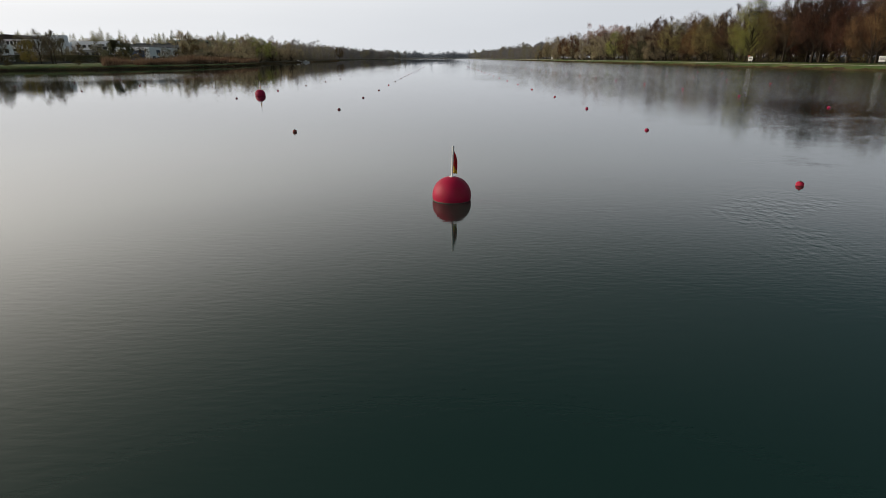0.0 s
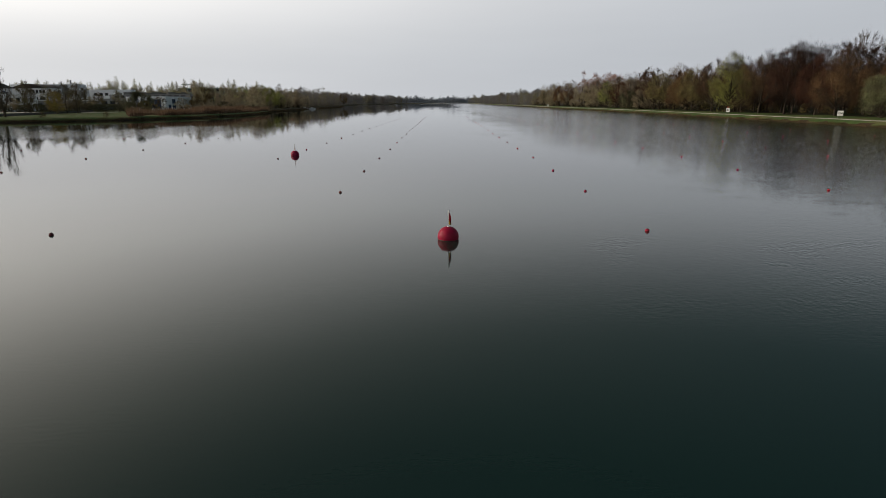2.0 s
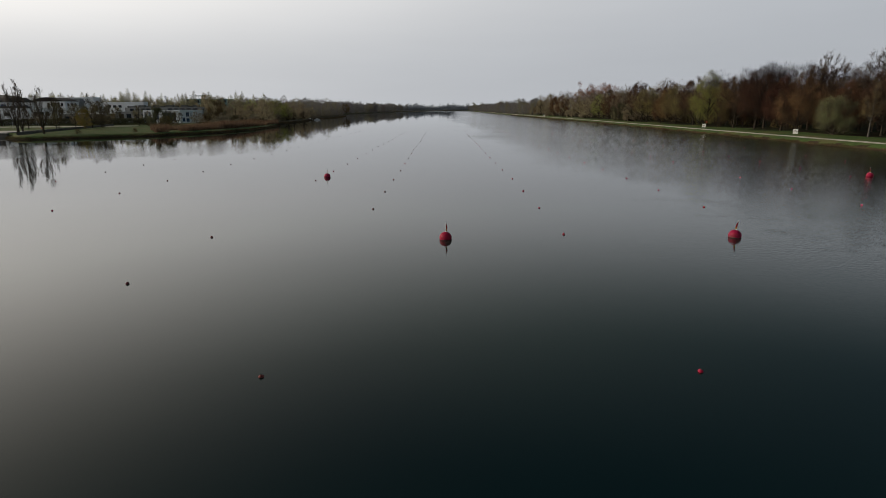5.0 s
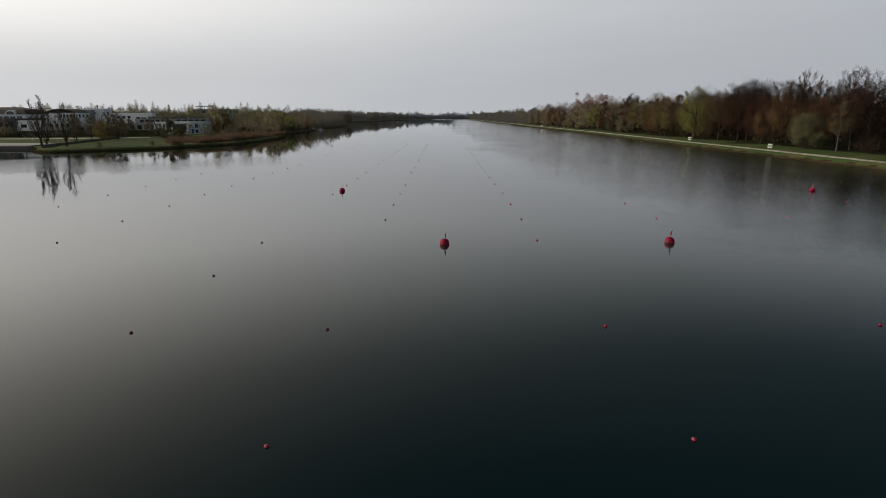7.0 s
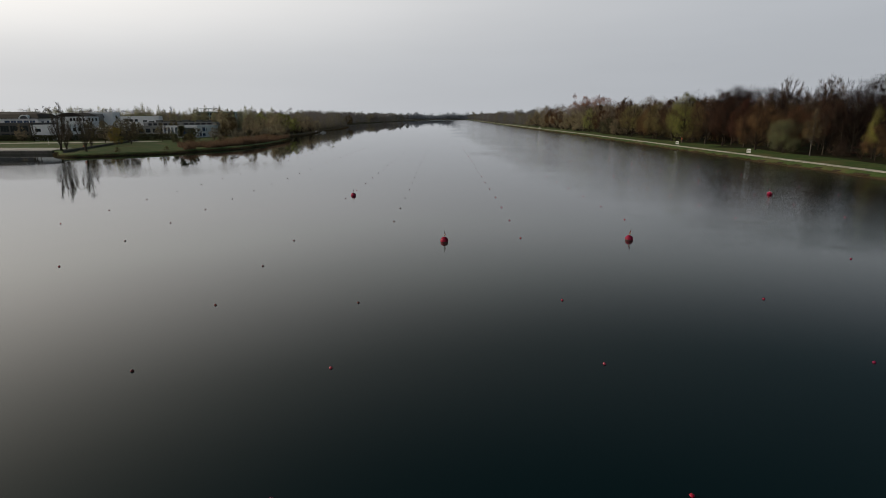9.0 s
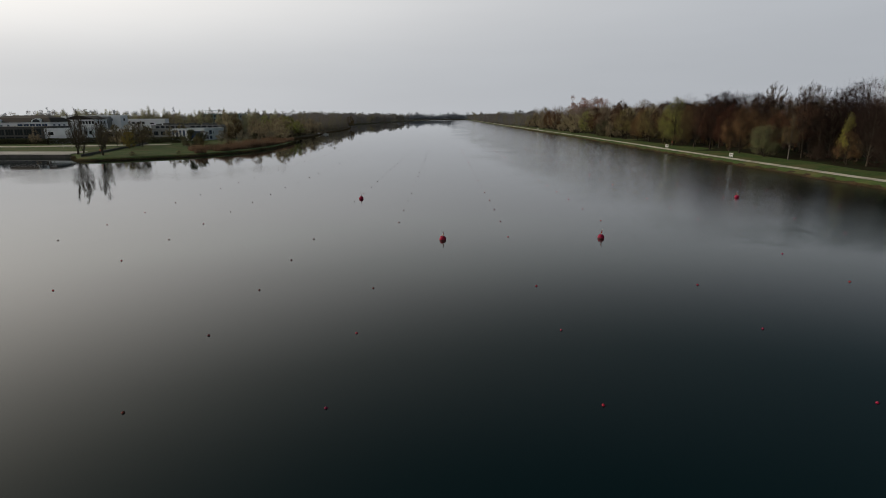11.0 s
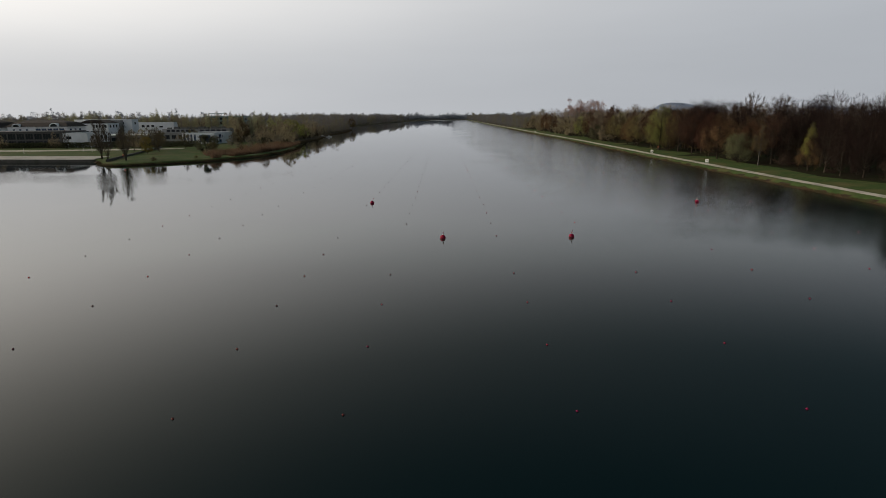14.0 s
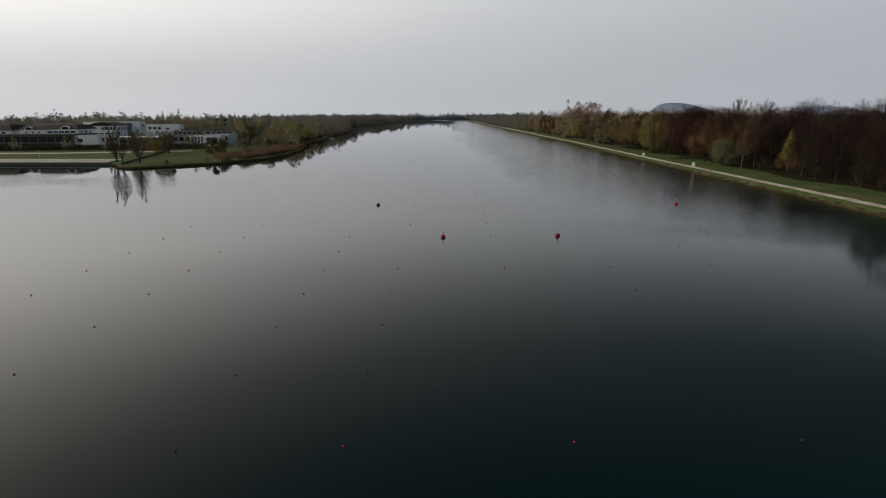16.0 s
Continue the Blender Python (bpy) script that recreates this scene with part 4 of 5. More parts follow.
def lane_spots():
    rng = random.Random(21)
    for lane, x in enumerate(LANES):
        for k in range(-8, 20):
            y = LANE_START[lane] + 10 * k
            if k in GAPS.get(lane, ()) or lane == 8 and (k < 0 or k > 12):
                continue
            yield lane, k, x + LANE_TURN[lane] * y + 0.08 * math.sin(k * 0.9 + lane) + rng.uniform(-0.08, 0.08), y + rng.uniform(-0.10, 0.10), rng


for lane, k, x, y, rng in lane_spots():
    pale = rng.random()
    # left-hand lanes mostly take the colour that holds backlit shade
    which = 3 if pale > 0.97 and lane > 2 else (2 if lane < 4 and pale > 0.25 else (0 if pale > 0.1 else 2))
    label = {0: "small faded red lane buoy on the water", 2: "small red lane buoy on the water, darkened as if backlit",
             3: "small sun-bleached pink lane buoy on the water"}[which]
    ob = thing("lane_buoy", label, "buoy", "lane buoys", pose(x, y, rng.uniform(-0.012, 0.006), rng.uniform(-14, 14), rng.uniform(-14, 14), rng.uniform(0, 360)),
               LANE_MESHES[which])
    part("rope_eye", EYE_MESH, ob, "dark rope eye")


# ---- the wooded bank ----
def lettering(name, words, size, mat):
    """Black painted characters as a thin mesh, centred, upright in the xz plane."""
    cu = bpy.data.curves.new(name, "FONT")
    cu.body, cu.size, cu.extrude, cu.align_x, cu.align_y = words, size, 0.004, "CENTER", "CENTER"
    cu.offset = 0.005
    tmp = new("lettering", cu)
    me = bpy.data.meshes.new_from_object(tmp.evaluated_get(bpy.context.evaluated_depsgraph_get()))
    bpy.data.objects.remove(tmp)
    me.transform(Matrix.Rotation(radians(90), 4, "X"))
    me.materials.clear()
    me.materials.append(mat)
    return me


def distance_sign(x, y, words, width=1.05, height=1.05, turn=-32):
    ob = thing("distance_sign", "white distance board on two steel legs beside the towpath", "sign", "distance boards", pose(x, y, 1.12, 0, 0, turn))
    board = part("board", box("board", SIGNWHITE, -width / 2, width / 2, -0.03, 0.03, 0.62, 0.62 + height, 0.012), ob, "white painted board")
    for s in (-1, 1):
        part("leg", box("leg", STEEL, s * width * 0.34 - 0.022, s * width * 0.34 + 0.022, 0.034, 0.08, -0.3, 0.62 + height * 0.9, 0.008), ob)
    if words:
        part("numerals", lettering("numerals", words, 0.62, SIGNBLACK), board, "black painted numerals", pose(0, -0.036, 0.62 + height / 2))
    else:
        for k in (-1, 0, 1):
            part("bar", box("bar", SIGNBLACK, k * 0.28 - 0.09, k * 0.28 + 0.09, -0.037, -0.031, 0.62 + height * 0.28, 0.62 + height * 0.72), board, "black marking")


distance_sign(right_edge(104) + 3.1, 104.5, "200")
distance_sign(right_edge(154) + 3.1, 154.5, "")
distance_sign(right_edge(455) + 2.6, 455, "")


def lifebuoy_station(x, y):
    ob = thing("lifebuoy_station", "orange life ring hung on a timber post", "life ring", m=pose(x, y, 1.12, 0, 0, 20))
    part("post", box("post", WOOD, -0.06, 0.06, -0.06, 0.06, -0.4, 2.2, 0.012), ob, "timber post")
    ring = [(0.28 + 0.075 * math.cos(a), 0.075 * math.sin(a)) for a in [2 * math.pi * k / 12 for k in range(13)]]
    part("ring", lathe("ring", ring, [LIFERING], 24), ob, "orange ring", pose(0, -0.15, 1.75, 90, 0, 0))
    part("hook", box("hook", STEEL, -0.02, 0.02, -0.20, -0.05, 1.98, 2.02), ob)


lifebuoy_station(93.9, 175.6)
lifebuoy_station(-126.8, 146.0)


def blade_field(spots, heights, rng, width=0.05, lean=0.3):
    """Upright tapering blades, one triangle each, at (x, y, z) spots."""
    n = len(spots)
    d = unit(np.stack([rng.normal(size=n) * lean, rng.normal(size=n) * lean, np.ones(n)], -1))
    return slivers(rng, spots, d, heights, np.full(n, width) * rng.uniform(0.5, 1.5, n))


def edge_blades():
    """Dry grass along the water's edge on both banks."""
    rng = np.random.default_rng(12)
    a, b = EDGE, np.roll(EDGE, -1, 0)
    pile = Pile()
    for (ax, ay), (bx, by) in zip(a, b):
        if not (-20 < ay < 700 and ax > -141):
            continue
        length = math.hypot(bx - ax, by - ay)
        right = ax > 0
        n = int(length * ((90 if right else 130) if ay < 330 else 35))
        t = rng.uniform(0, 1, (n, 1))
        p = np.array([ax, ay]) + t * np.array([bx - ax, by - ay])
        nx, ny = (by - ay) / length, -(bx - ax) / length
        off = np.abs(rng.normal(size=(n, 1))) * (0.30 if right else 0.6)
        q = p + off * np.array([nx, ny])
        if signed(q[:1])[0] < 0:
            q = p - off * np.array([nx, ny])
        clump = np.array([noise.noise((x * 0.35, y * 0.35, 0)) for x, y in q])
        h = (0.22 + 0.35 * np.clip(clump + 0.4, 0, 1)) * rng.uniform(0.6, 1.3, n) * (0.6 if right else 0.75)
        z = land_height(off[:, 0]) - 0.03
        pile.add(*blade_field(np.column_stack([q, z]), h, rng, 0.07 if ay < 330 else 0.14, 0.5))
    thing("bank_grass", "dry brown grass fringe along the water's edge", "grass", data=pile.mesh("bank_grass", [DRYGRASS]), kind="stuff")


edge_blades()

rng = random.Random(41)
# single trees that stand out along the edge of the wood
for kind, x, y, s, tall in (("rust", 97.5, 127, 0.98, 1), ("green", 96.5, 181, 1, 1), ("pale", 96.5, 110, 1, 1), ("birch", 97, 98.5, 1, 1), ("lime", 105.8, 88, 1, 1),
                            ("fan", 126.4, 160.4, 1.0, 1), ("fan", 117, 125, 0.92, 1), ("bare", 112, 131, 1.0, 1.0), ("bare", 111, 144, 1.02, 1.0), ("bare", 98.5, 151, 1.02, 1), ("rust", 100, 139, 0.95, 1), ("bare", 98.5, 165, 0.98, 1),
                            ("olive", 97.0, 212, 0.98, 1), ("rust", 98.5, 221, 1.0, 1), ("bare", 99, 199, 1.0, 1), ("olive", 96.5, 246, 1.0, 1), ("bare", 98, 258, 1.0, 1),
                            ("green", 98.5, 187, 0.62, 1.0), ("olive", 97.5, 174, 0.55, 1.0), ("rust", 98, 232, 0.7, 1.0),
                            ("shrub", 96.5, 289, 1.9, 1.2), ("green", 94.5, 328, 0.8, 0.95), ("rust", 98, 310, 0.85, 1), ("dull", 98, 274, 0.9, 1), ("grey", 99, 300, 1.0, 1),
                            ("grey", 98, 352, 0.95, 1), ("dull", 97, 372, 0.9, 1), ("bare", 99, 322, 0.95, 1),
                            ("dark", 103, 76, 0.78, 1), ("dark", 103.5, 62, 0.8, 1), ("dark", 101.5, 50, 0.6, 1), ("rust", 101.5, 81, 0.5, 1), ("dark", 103, 36, 0.75, 1),
                            ("dark", 100.5, 66, 0.55, 1), ("bare", 104, 104, 0.85, 1), ("rust", 104, 117, 0.8, 1)):
    plant(kind, x, y, 1.1, s, tall, rng=rng)
# the next rows of the wood, in the shade of the first
for row, (x0, gap, step) in enumerate(((108, 7.5, 9.0), (116, 6.0, 8.0))):
    y = 26 + 12 * row
    while y < 400 + 20 * row:
        x = x0 + rng.uniform(-2.5, 3.5) - (4 if y > 380 else 0)
        if x < 0.80 * (y + 89) + 12 and free_spot(x, y, gap):
            # up to y 220 mostly the shade-darkened kind; beyond, the haze-paled one
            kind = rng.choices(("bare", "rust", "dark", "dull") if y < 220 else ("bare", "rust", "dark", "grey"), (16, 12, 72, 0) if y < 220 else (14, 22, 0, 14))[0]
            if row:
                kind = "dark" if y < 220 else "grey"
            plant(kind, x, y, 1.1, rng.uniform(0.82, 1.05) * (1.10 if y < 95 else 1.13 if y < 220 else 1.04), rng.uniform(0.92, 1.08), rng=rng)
        y += step * rng.uniform(0.7, 1.35)
# the bank farther on
y = 388
while y < 620:
    plant(rng.choices(("grey", "dull", "olive", "green", "rust", "thicket"), (30, 26, 16, 5, 15, 8))[0], 95 + rng.uniform(-1.5, 5), y, 1.1, rng.uniform(0.7, 1.05), 1.0, rng=rng)
    y += rng.uniform(7, 15)
# undergrowth at the foot of the wood
for k in range(40):
    x, y = rng.uniform(108, 120), rng.uniform(112, 330)
    if x < 0.80 * (y + 89) + 8:
        plant("thicket", x, y, 1.05, rng.uniform(0.45, 0.8), rng.uniform(0.7, 1.1), "undergrowth", rng=rng)


for k in range(34):
    x, y = rng.uniform(101.5, 109), rng.uniform(24, 106)
    if free_spot(x, y, 2.2):
        plant("brush", x, y, 1.05, rng.uniform(0.55, 0.95), rng.uniform(0.8, 1.15), "undergrowth", rng=rng)


# ---- woods that nobody could count ----
WOOD_STYLES = []
for i, (h, w, out) in enumerate(((19, 11, "round"), (21, 10, "broad"), (18, 11, "broad"), (23, 9, "round"), (20, 6, "column"))):
    wood_p, crown_p = cloud_tree(900 + i, h, w, out, 200, 1.7, 0.15, 620, 0.27)
    wv, wtris = np.concatenate(wood_p.v), np.concatenate(wood_p.t)
    cv, ctris = np.concatenate(crown_p.v), np.concatenate(crown_p.t)
    WOOD_STYLES.append((wv, wtris, cv, ctris))


DEEP_STYLES = []
for i, (h, w, out) in enumerate(((18, 12, "dome"), (19, 11, "broad"), (17, 12, "dome"), (20, 11, "dome"))):
    wood_p, crown_p = cloud_tree(930 + i, h, w, out, 420, 1.4, 0.07, 1300, 0.14)
    DEEP_STYLES.append((np.concatenate(wood_p.v), np.concatenate(wood_p.t), np.concatenate(crown_p.v), np.concatenate(crown_p.t)))


COARSE_STYLES = []
for i, (h, w, out) in enumerate(((18, 13, "round"), (20, 12, "broad"), (17, 14, "round"), (19, 10, "round"))):
    _, crown_p = cloud_tree(950 + i, h, w, out, 80, 2.2, 0.26, 480, 0.6, 0.02)
    COARSE_STYLES.append((np.concatenate(crown_p.v), np.concatenate(crown_p.t)))


HAZE_STYLES = []
for i, (h, w, out) in enumerate(((18, 14, "round"), (20, 13, "broad"), (17, 15, "broad"), (22, 8, "column"))):
    _, crown_p = cloud_tree(970 + i, h, w, out, 40, 3.0, 0.5, 240, 0.95, 0.0)
    HAZE_STYLES.append((np.concatenate(crown_p.v), np.concatenate(crown_p.t)))


def woodland(name, label, spots, mats, seed, coarse=None, styles=None):
    """Many trees joined: spots of x, y, scale, slot."""
    r = random.Random(seed)
    pile = Pile()
    for x, y, s, slot in spots:
        a = r.uniform(0, 2 * math.pi)
        rot = np.array([[math.cos(a), -math.sin(a), 0], [math.sin(a), math.cos(a), 0], [0, 0, 1]]) * s
        rot[2, 2] *= r.uniform(0.9, 1.1)
        at = np.array([x, y, 1.05])
        if coarse:
            v, t = coarse[r.randrange(len(coarse))]
            pile.add(v @ rot.T + at, t, slot)
        else:
            wv, wtris, cv, ctris = (styles or WOOD_STYLES)[r.randrange(len(styles or WOOD_STYLES))]
            pile.add(wv @ rot.T + at, wtris, 0)
            pile.add(cv @ rot.T + at, ctris, slot)
    thing(name, label, "woodland", data=pile.mesh(name, mats), kind="stuff")


def deep_wood_spots():
    r = random.Random(77)
    out = []
    y = 60
    while y < 620:
        x = 113 + (0 if y < 345 else -6)
        while x < 260 and x < 0.80 * (y + 89) + 14:
            if y < 350 or x > 101:
                out.append((x + r.uniform(-4, 4), y + r.uniform(-5, 5), r.uniform(1.06, 1.24), r.choices((1, 2, 3), (66, 14, 20))[0] if y < 220 else r.choices((1, 4, 5), (8, 58, 34))[0]))
            x += 9.5 + 0.03 * (y - 60)
        y += 9.5
    return out


# twig colours hold the wood's shade up to y 220, haze beyond
woodland("deep_woodland", "dense brown leafless wood behind the bank", deep_wood_spots(), [BARK, SHADED_BROWN, TWIG_BROWN, SHADED_BROWN, NEAR_GREY, NEAR_OLIVE], 1, styles=DEEP_STYLES)


def far_right_spots():
    r = random.Random(78)
    out = []
    for row, x in enumerate((93, 103, 116, 132)):
        y = 600.0
        while y < 2200:
            out.append((x - 0.006 * (y - 600) + r.uniform(-3, 3), y, (0.85 + 0.5 * noise.noise((y * 0.012, row, 0))) * r.uniform(0.8, 1.25), r.choices((0, 1, 2), (60, 20, 20))[0]))
            y += 9 + 0.012 * (y - 500) + 3 * row
    return out


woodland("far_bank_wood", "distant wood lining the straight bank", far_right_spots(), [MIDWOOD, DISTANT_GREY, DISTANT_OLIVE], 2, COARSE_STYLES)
woodland("red_poplar_stand", "stand of tall reddish-brown poplars behind the wood", [(141 + 6.5 * (k % 6) + rng.uniform(-2, 2), 570 + 9 * (k // 6) + rng.uniform(-3, 3), rng.uniform(1.40, 1.56), 1)
                                                                                 for k in range(24)], [BARK, POPLAR_RED], 3)


# ---- the built-up bank: quay, promenade, lawn ----
quay = thing("quay_wall", "dark concrete quay wall at the water", "wall", kind="structure")
for k in range(16):
    x0 = -340 + k * 12.5
    y = float(np.interp(x0 + 6, [-340, -189.6, -141], [164, 153.3, 149.0]))
    slope = (149.0 - 153.3) / 48.6
    m = pose(x0, y - slope * 6, 0, 0, 0, math.degrees(math.atan(slope if x0 > -195 else (153.3 - 164) / 150.4)))
    part("wall_block", box("wall_block", DARKCONCRETE, 0.02, 12.48, -0.45, 0.35, -1.6, 0.98, 0.03), quay, "", m)
    part("coping", box("coping", CONCRETE, 0.01, 12.49, -0.55, 0.55, 0.984, 1.14, 0.03), quay, "pale concrete coping", m)


def slab(name, label, mats, corners, z, thick=0.16):
    bm = bmesh.new()
    f = bm.faces.new([bm.verts.new((x, y, z)) for x, y in corners])
    if f.normal.z < 0:
        f.normal_flip()
    r = bmesh.ops.extrude_face_region(bm, geom=[f])
    for v in r["geom"]:
        if isinstance(v, bmesh.types.BMVert):
            v.co.z -= thick
    bmesh.ops.recalc_face_normals(bm, faces=bm.faces[:])
    thing(name, label, "pavement", kind="structure", data=mesh_bm(name, bm, mats))


slab("promenade", "pale concrete promenade along the quay", CONCRETE, [(-340, 164.7), (-189.6, 154.0), (-141.5, 149.7), (-144, 166), (-189, 172), (-340, 183)], 1.27)
slab("upper_walk", "pale gravel walk across the lawn", GRAVEL, [(-300, 214), (-205, 208), (-168, 214), (-140, 222), (-140, 229), (-172, 225), (-206, 219), (-300, 226)], 1.26)


def ramp_wall():
    ob = thing("ramp_wall", "low dark retaining wall climbing across the lawn", "wall")
    pts = [(-129 - 2.4 * k, 138 + 8.8 * k) for k in range(12)]
    for (x0, y0), (x1, y1) in zip(pts, pts[1:]):
        ln = math.hypot(x1 - x0, y1 - y0)
        part("wall_block", box("wall_block", DARKCONCRETE, -0.25, 0.25, 0.01, ln - 0.01, -0.3, 0.75, 0.03), ob, "", pose(x0, y0, 1.15, 0, 0, -math.degrees(math.atan2(x1 - x0, y1 - y0))))


ramp_wall()

for x, y in ((-176.5, 200), (-173, 201), (-200, 192)):
    ob = thing("lamp_post", "slender white post on the lawn", "lamp post", "promenade posts", pose(x, y, 1.15))
    part("base", lathe("base", [(0.0, 0.12), (0.16, 0.12), (0.18, 0.0), (0.18, -0.2)], [CONCRETE], 12), ob)
    part("shaft", lathe("shaft", [(0.07, 0.1), (0.05, 2.4), (0.0, 2.42)], [WHITEPIPE], 12), ob)
    part("head", lathe("head", [(0.0, 2.7), (0.14, 2.66), (0.15, 2.58), (0.08, 2.42), (0.0, 2.4)], [WHITEPIPE], 12), ob)

# trees and bushes of the headland
rl = random.Random(8)
for kind, x, y, s, tall in (("willow", -139.0, 152, 1, 1), ("willow", -123.5, 142, 0.85, 1), ("willow", -133, 146, 0.75, 1.0), ("yellow", -137, 184, 0.8, 1),
                            ("slender", -144, 200, 1.0, 1.0), ("slender", -147, 211, 0.95, 1.0), ("slender", -150, 222, 0.9, 1.0), ("slender", -144, 208, 1.0, 1.0), ("slender", -146, 181, 0.9, 1.0), ("slender", -151, 190, 1.0, 1.0), ("slender", -157, 199, 0.9, 1.0),
                            ("slender", -160, 186, 0.8, 1), ("shrub", -114.5, 196, 1.6, 1.25), ("thicket", -118, 250, 0.8, 1), ("thicket", -112, 140, 0.4, 0.6),
                            ("olive", -160, 285, 0.6, 1), ("dull", -149, 325, 1.08, 1), ("olive", -133, 300, 0.8, 1.05), ("dull", -140, 308, 0.98, 1),
                            ("shrub", -108, 262, 0.9, 1), ("scrub", -100, 214, 0.5, 0.8), ("scrub", -96, 232, 0.55, 0.8), ("scrub", -104, 240, 0.6, 0.8), ("thicket", -93, 248, 0.5, 0.8), ("scrub", -98, 256, 0.6, 0.9), ("thicket", -128, 240, 1.0, 1.0), ("scrub", -121, 246, 0.9, 0.95), ("thicket", -135, 249, 0.7, 0.8), ("scrub", -114, 236, 0.55, 0.8), ("thicket", -100, 150, 0.35, 0.6), ("grey", -170, 232, 0.6, 1), ("grey", -192, 236, 0.55, 1),
                            ("grey", -216, 238, 0.55, 1), ("grey", -244, 236, 0.55, 1), ("olive", -120, 660, 0.85, 1.0), ("shrub", -96, 268, 0.6, 1),
                            ("thicket", -109, 190, 0.8, 0.9), ("thicket", -98, 196, 0.5, 0.8), ("slender", -138, 197, 0.85, 0.9), ("slender", -156, 208, 0.9, 1), ("slender", -138, 225, 0.8, 1),
                            ("dull", -158, 262, 0.42, 1), ("grey", -150, 257, 0.4, 1), ("dull", -170, 258, 0.45, 1), ("thicket", -147, 266, 0.8, 1), ("grey", -163, 226, 0.5, 1), ("willow", -207, 234, 0.6, 1), ("grey", -180, 262, 0.6, 1), ("olive", -172, 268, 0.55, 1)):
    plant(kind, x, y, 1.05, s, tall, "headland trees", rng=rl)
# shrubs and small trees crowding the shore beyond the headland
for k in range(95):
    y = rl.uniform(268, 440)
    x = float(np.interp(y, [262, 300, 360, 440], [-90, -103, -102, -109])) - abs(rl.gauss(0, 1)) * 15 - 0.5
    if free_spot(x, y, 3.8):
        plant(rl.choices(("scrub", "dull", "grey", "thicket", "green"), (42, 26, 18, 8, 4))[0], x, y, 1.05, rl.uniform(0.6, 0.92), rl.uniform(0.8, 1.05), "shore trees", rng=rl)
# a line of poplars behind the buildings
for k in range(125):
    x = -350 + 1.66 * k + rl.uniform(-2, 2)
    plant("poplar" if rl.random() < 0.85 else "dull", x, 432 + rl.uniform(-12, 25), 1.1, rl.uniform(0.85, 1.1), rl.uniform(0.9, 1.05), "row of poplars", rng=rl)
plant("poplar", -257, 438, 1.1, 1.15, 1.08, "row of poplars", rng=rl)


def reed_bed():
    r = np.random.default_rng(31)
    pile = Pile()
    # the bed follows the shore of the headland, a few metres inland
    y = r.uniform(152, 266, 40000)
    edge = np.interp(y, [146, 172, 200, 230, 262], [-95, -85, -81.5, -82, -85])
    x = edge - np.abs(r.normal(size=len(y))) * 10.0 - 2.0
    clump = np.array([noise.noise((a * 0.12, b * 0.12, 0.0)) for a, b in zip(x, y)])
    keep = (clump > -0.22 + 0.25 * (y < 165)) & (x > -0.58 * (y + 11))
    x, y, clump = x[keep], y[keep], clump[keep]
    h = (1.3 + 2.0 * np.clip(clump + 0.3, 0, 1)) * r.uniform(0.6, 1.2, len(x))
    pile.add(*blade_field(np.column_stack([x, y, np.full(len(x), 0.95)]), h, r, 0.10, 0.16))
    thing("reed_bed", "bed of tall dry orange-brown reeds", "reeds", data=pile.mesh("reed_bed", [REED]), kind="stuff")


reed_bed()


def hedge(x0, x1, y, height, depth, label):
    r = np.random.default_rng(int(abs(x0)) + 3)
    n = int((x1 - x0) * 200)
    c = np.column_stack([r.uniform(x0, x1, n), y + r.uniform(-1, 1, n) * depth / 2, 1.1 + height * r.uniform(0, 1, n) ** 0.7])
    c[:, 2] += np.array([noise.noise((a * 0.3, 0, 0)) for a in c[:, 0]]) * 0.35
    pile = Pile()
    pile.add(*flakes(r, c, 0.22 * r.uniform(0.6, 1.3, n)), 1)
    k = int((x1 - x0) * 12)
    s = np.column_stack([r.uniform(x0, x1, k), np.full(k, y), np.full(k, 1.0)])
    pile.add(*blade_field(s, np.full(k, height * 0.9), r, 0.08, 0.2), 0)
    thing("hedge", label, "hedge", data=pile.mesh("hedge", [TWIG_BROWN, LEAF_DARK]))


hedge(-300, -198, 243.5, 3.0, 2.2, "long dark clipped hedge before the buildings")
hedge(-196, -139, 242.5, 3.3, 2.2, "dark hedge at the edge of the lawn")


# ---- buildings ----
def walled(name, mats, length, z0, z1, thick, holes):
    """A wall along x (front at y = 0, body behind it) with openings that go through it."""
    xs = sorted({0.0, length, *[h[0] for h in holes], *[h[1] for h in holes]})
    zs = sorted({z0, z1, *[h[2] for h in holes], *[h[3] for h in holes]})
    bm = bmesh.new()
    for xa, xb in zip(xs, xs[1:]):
        run = None
        for za, zb in zip(zs, zs[1:]):
            cx, cz = (xa + xb) / 2, (za + zb) / 2
            solid = not any(h[0] < cx < h[1] and h[2] < cz < h[3] for h in holes)
            if solid:
                run = (run[0], zb) if run else (za, zb)
            if run and (not solid or zb == zs[-1]):
                add_box(bm, xa, xb, 0, thick, run[0], run[1])
                run = None
    bmesh.ops.remove_doubles(bm, verts=bm.verts[:], dist=0.001)
    return mesh_bm(name, bm, mats)


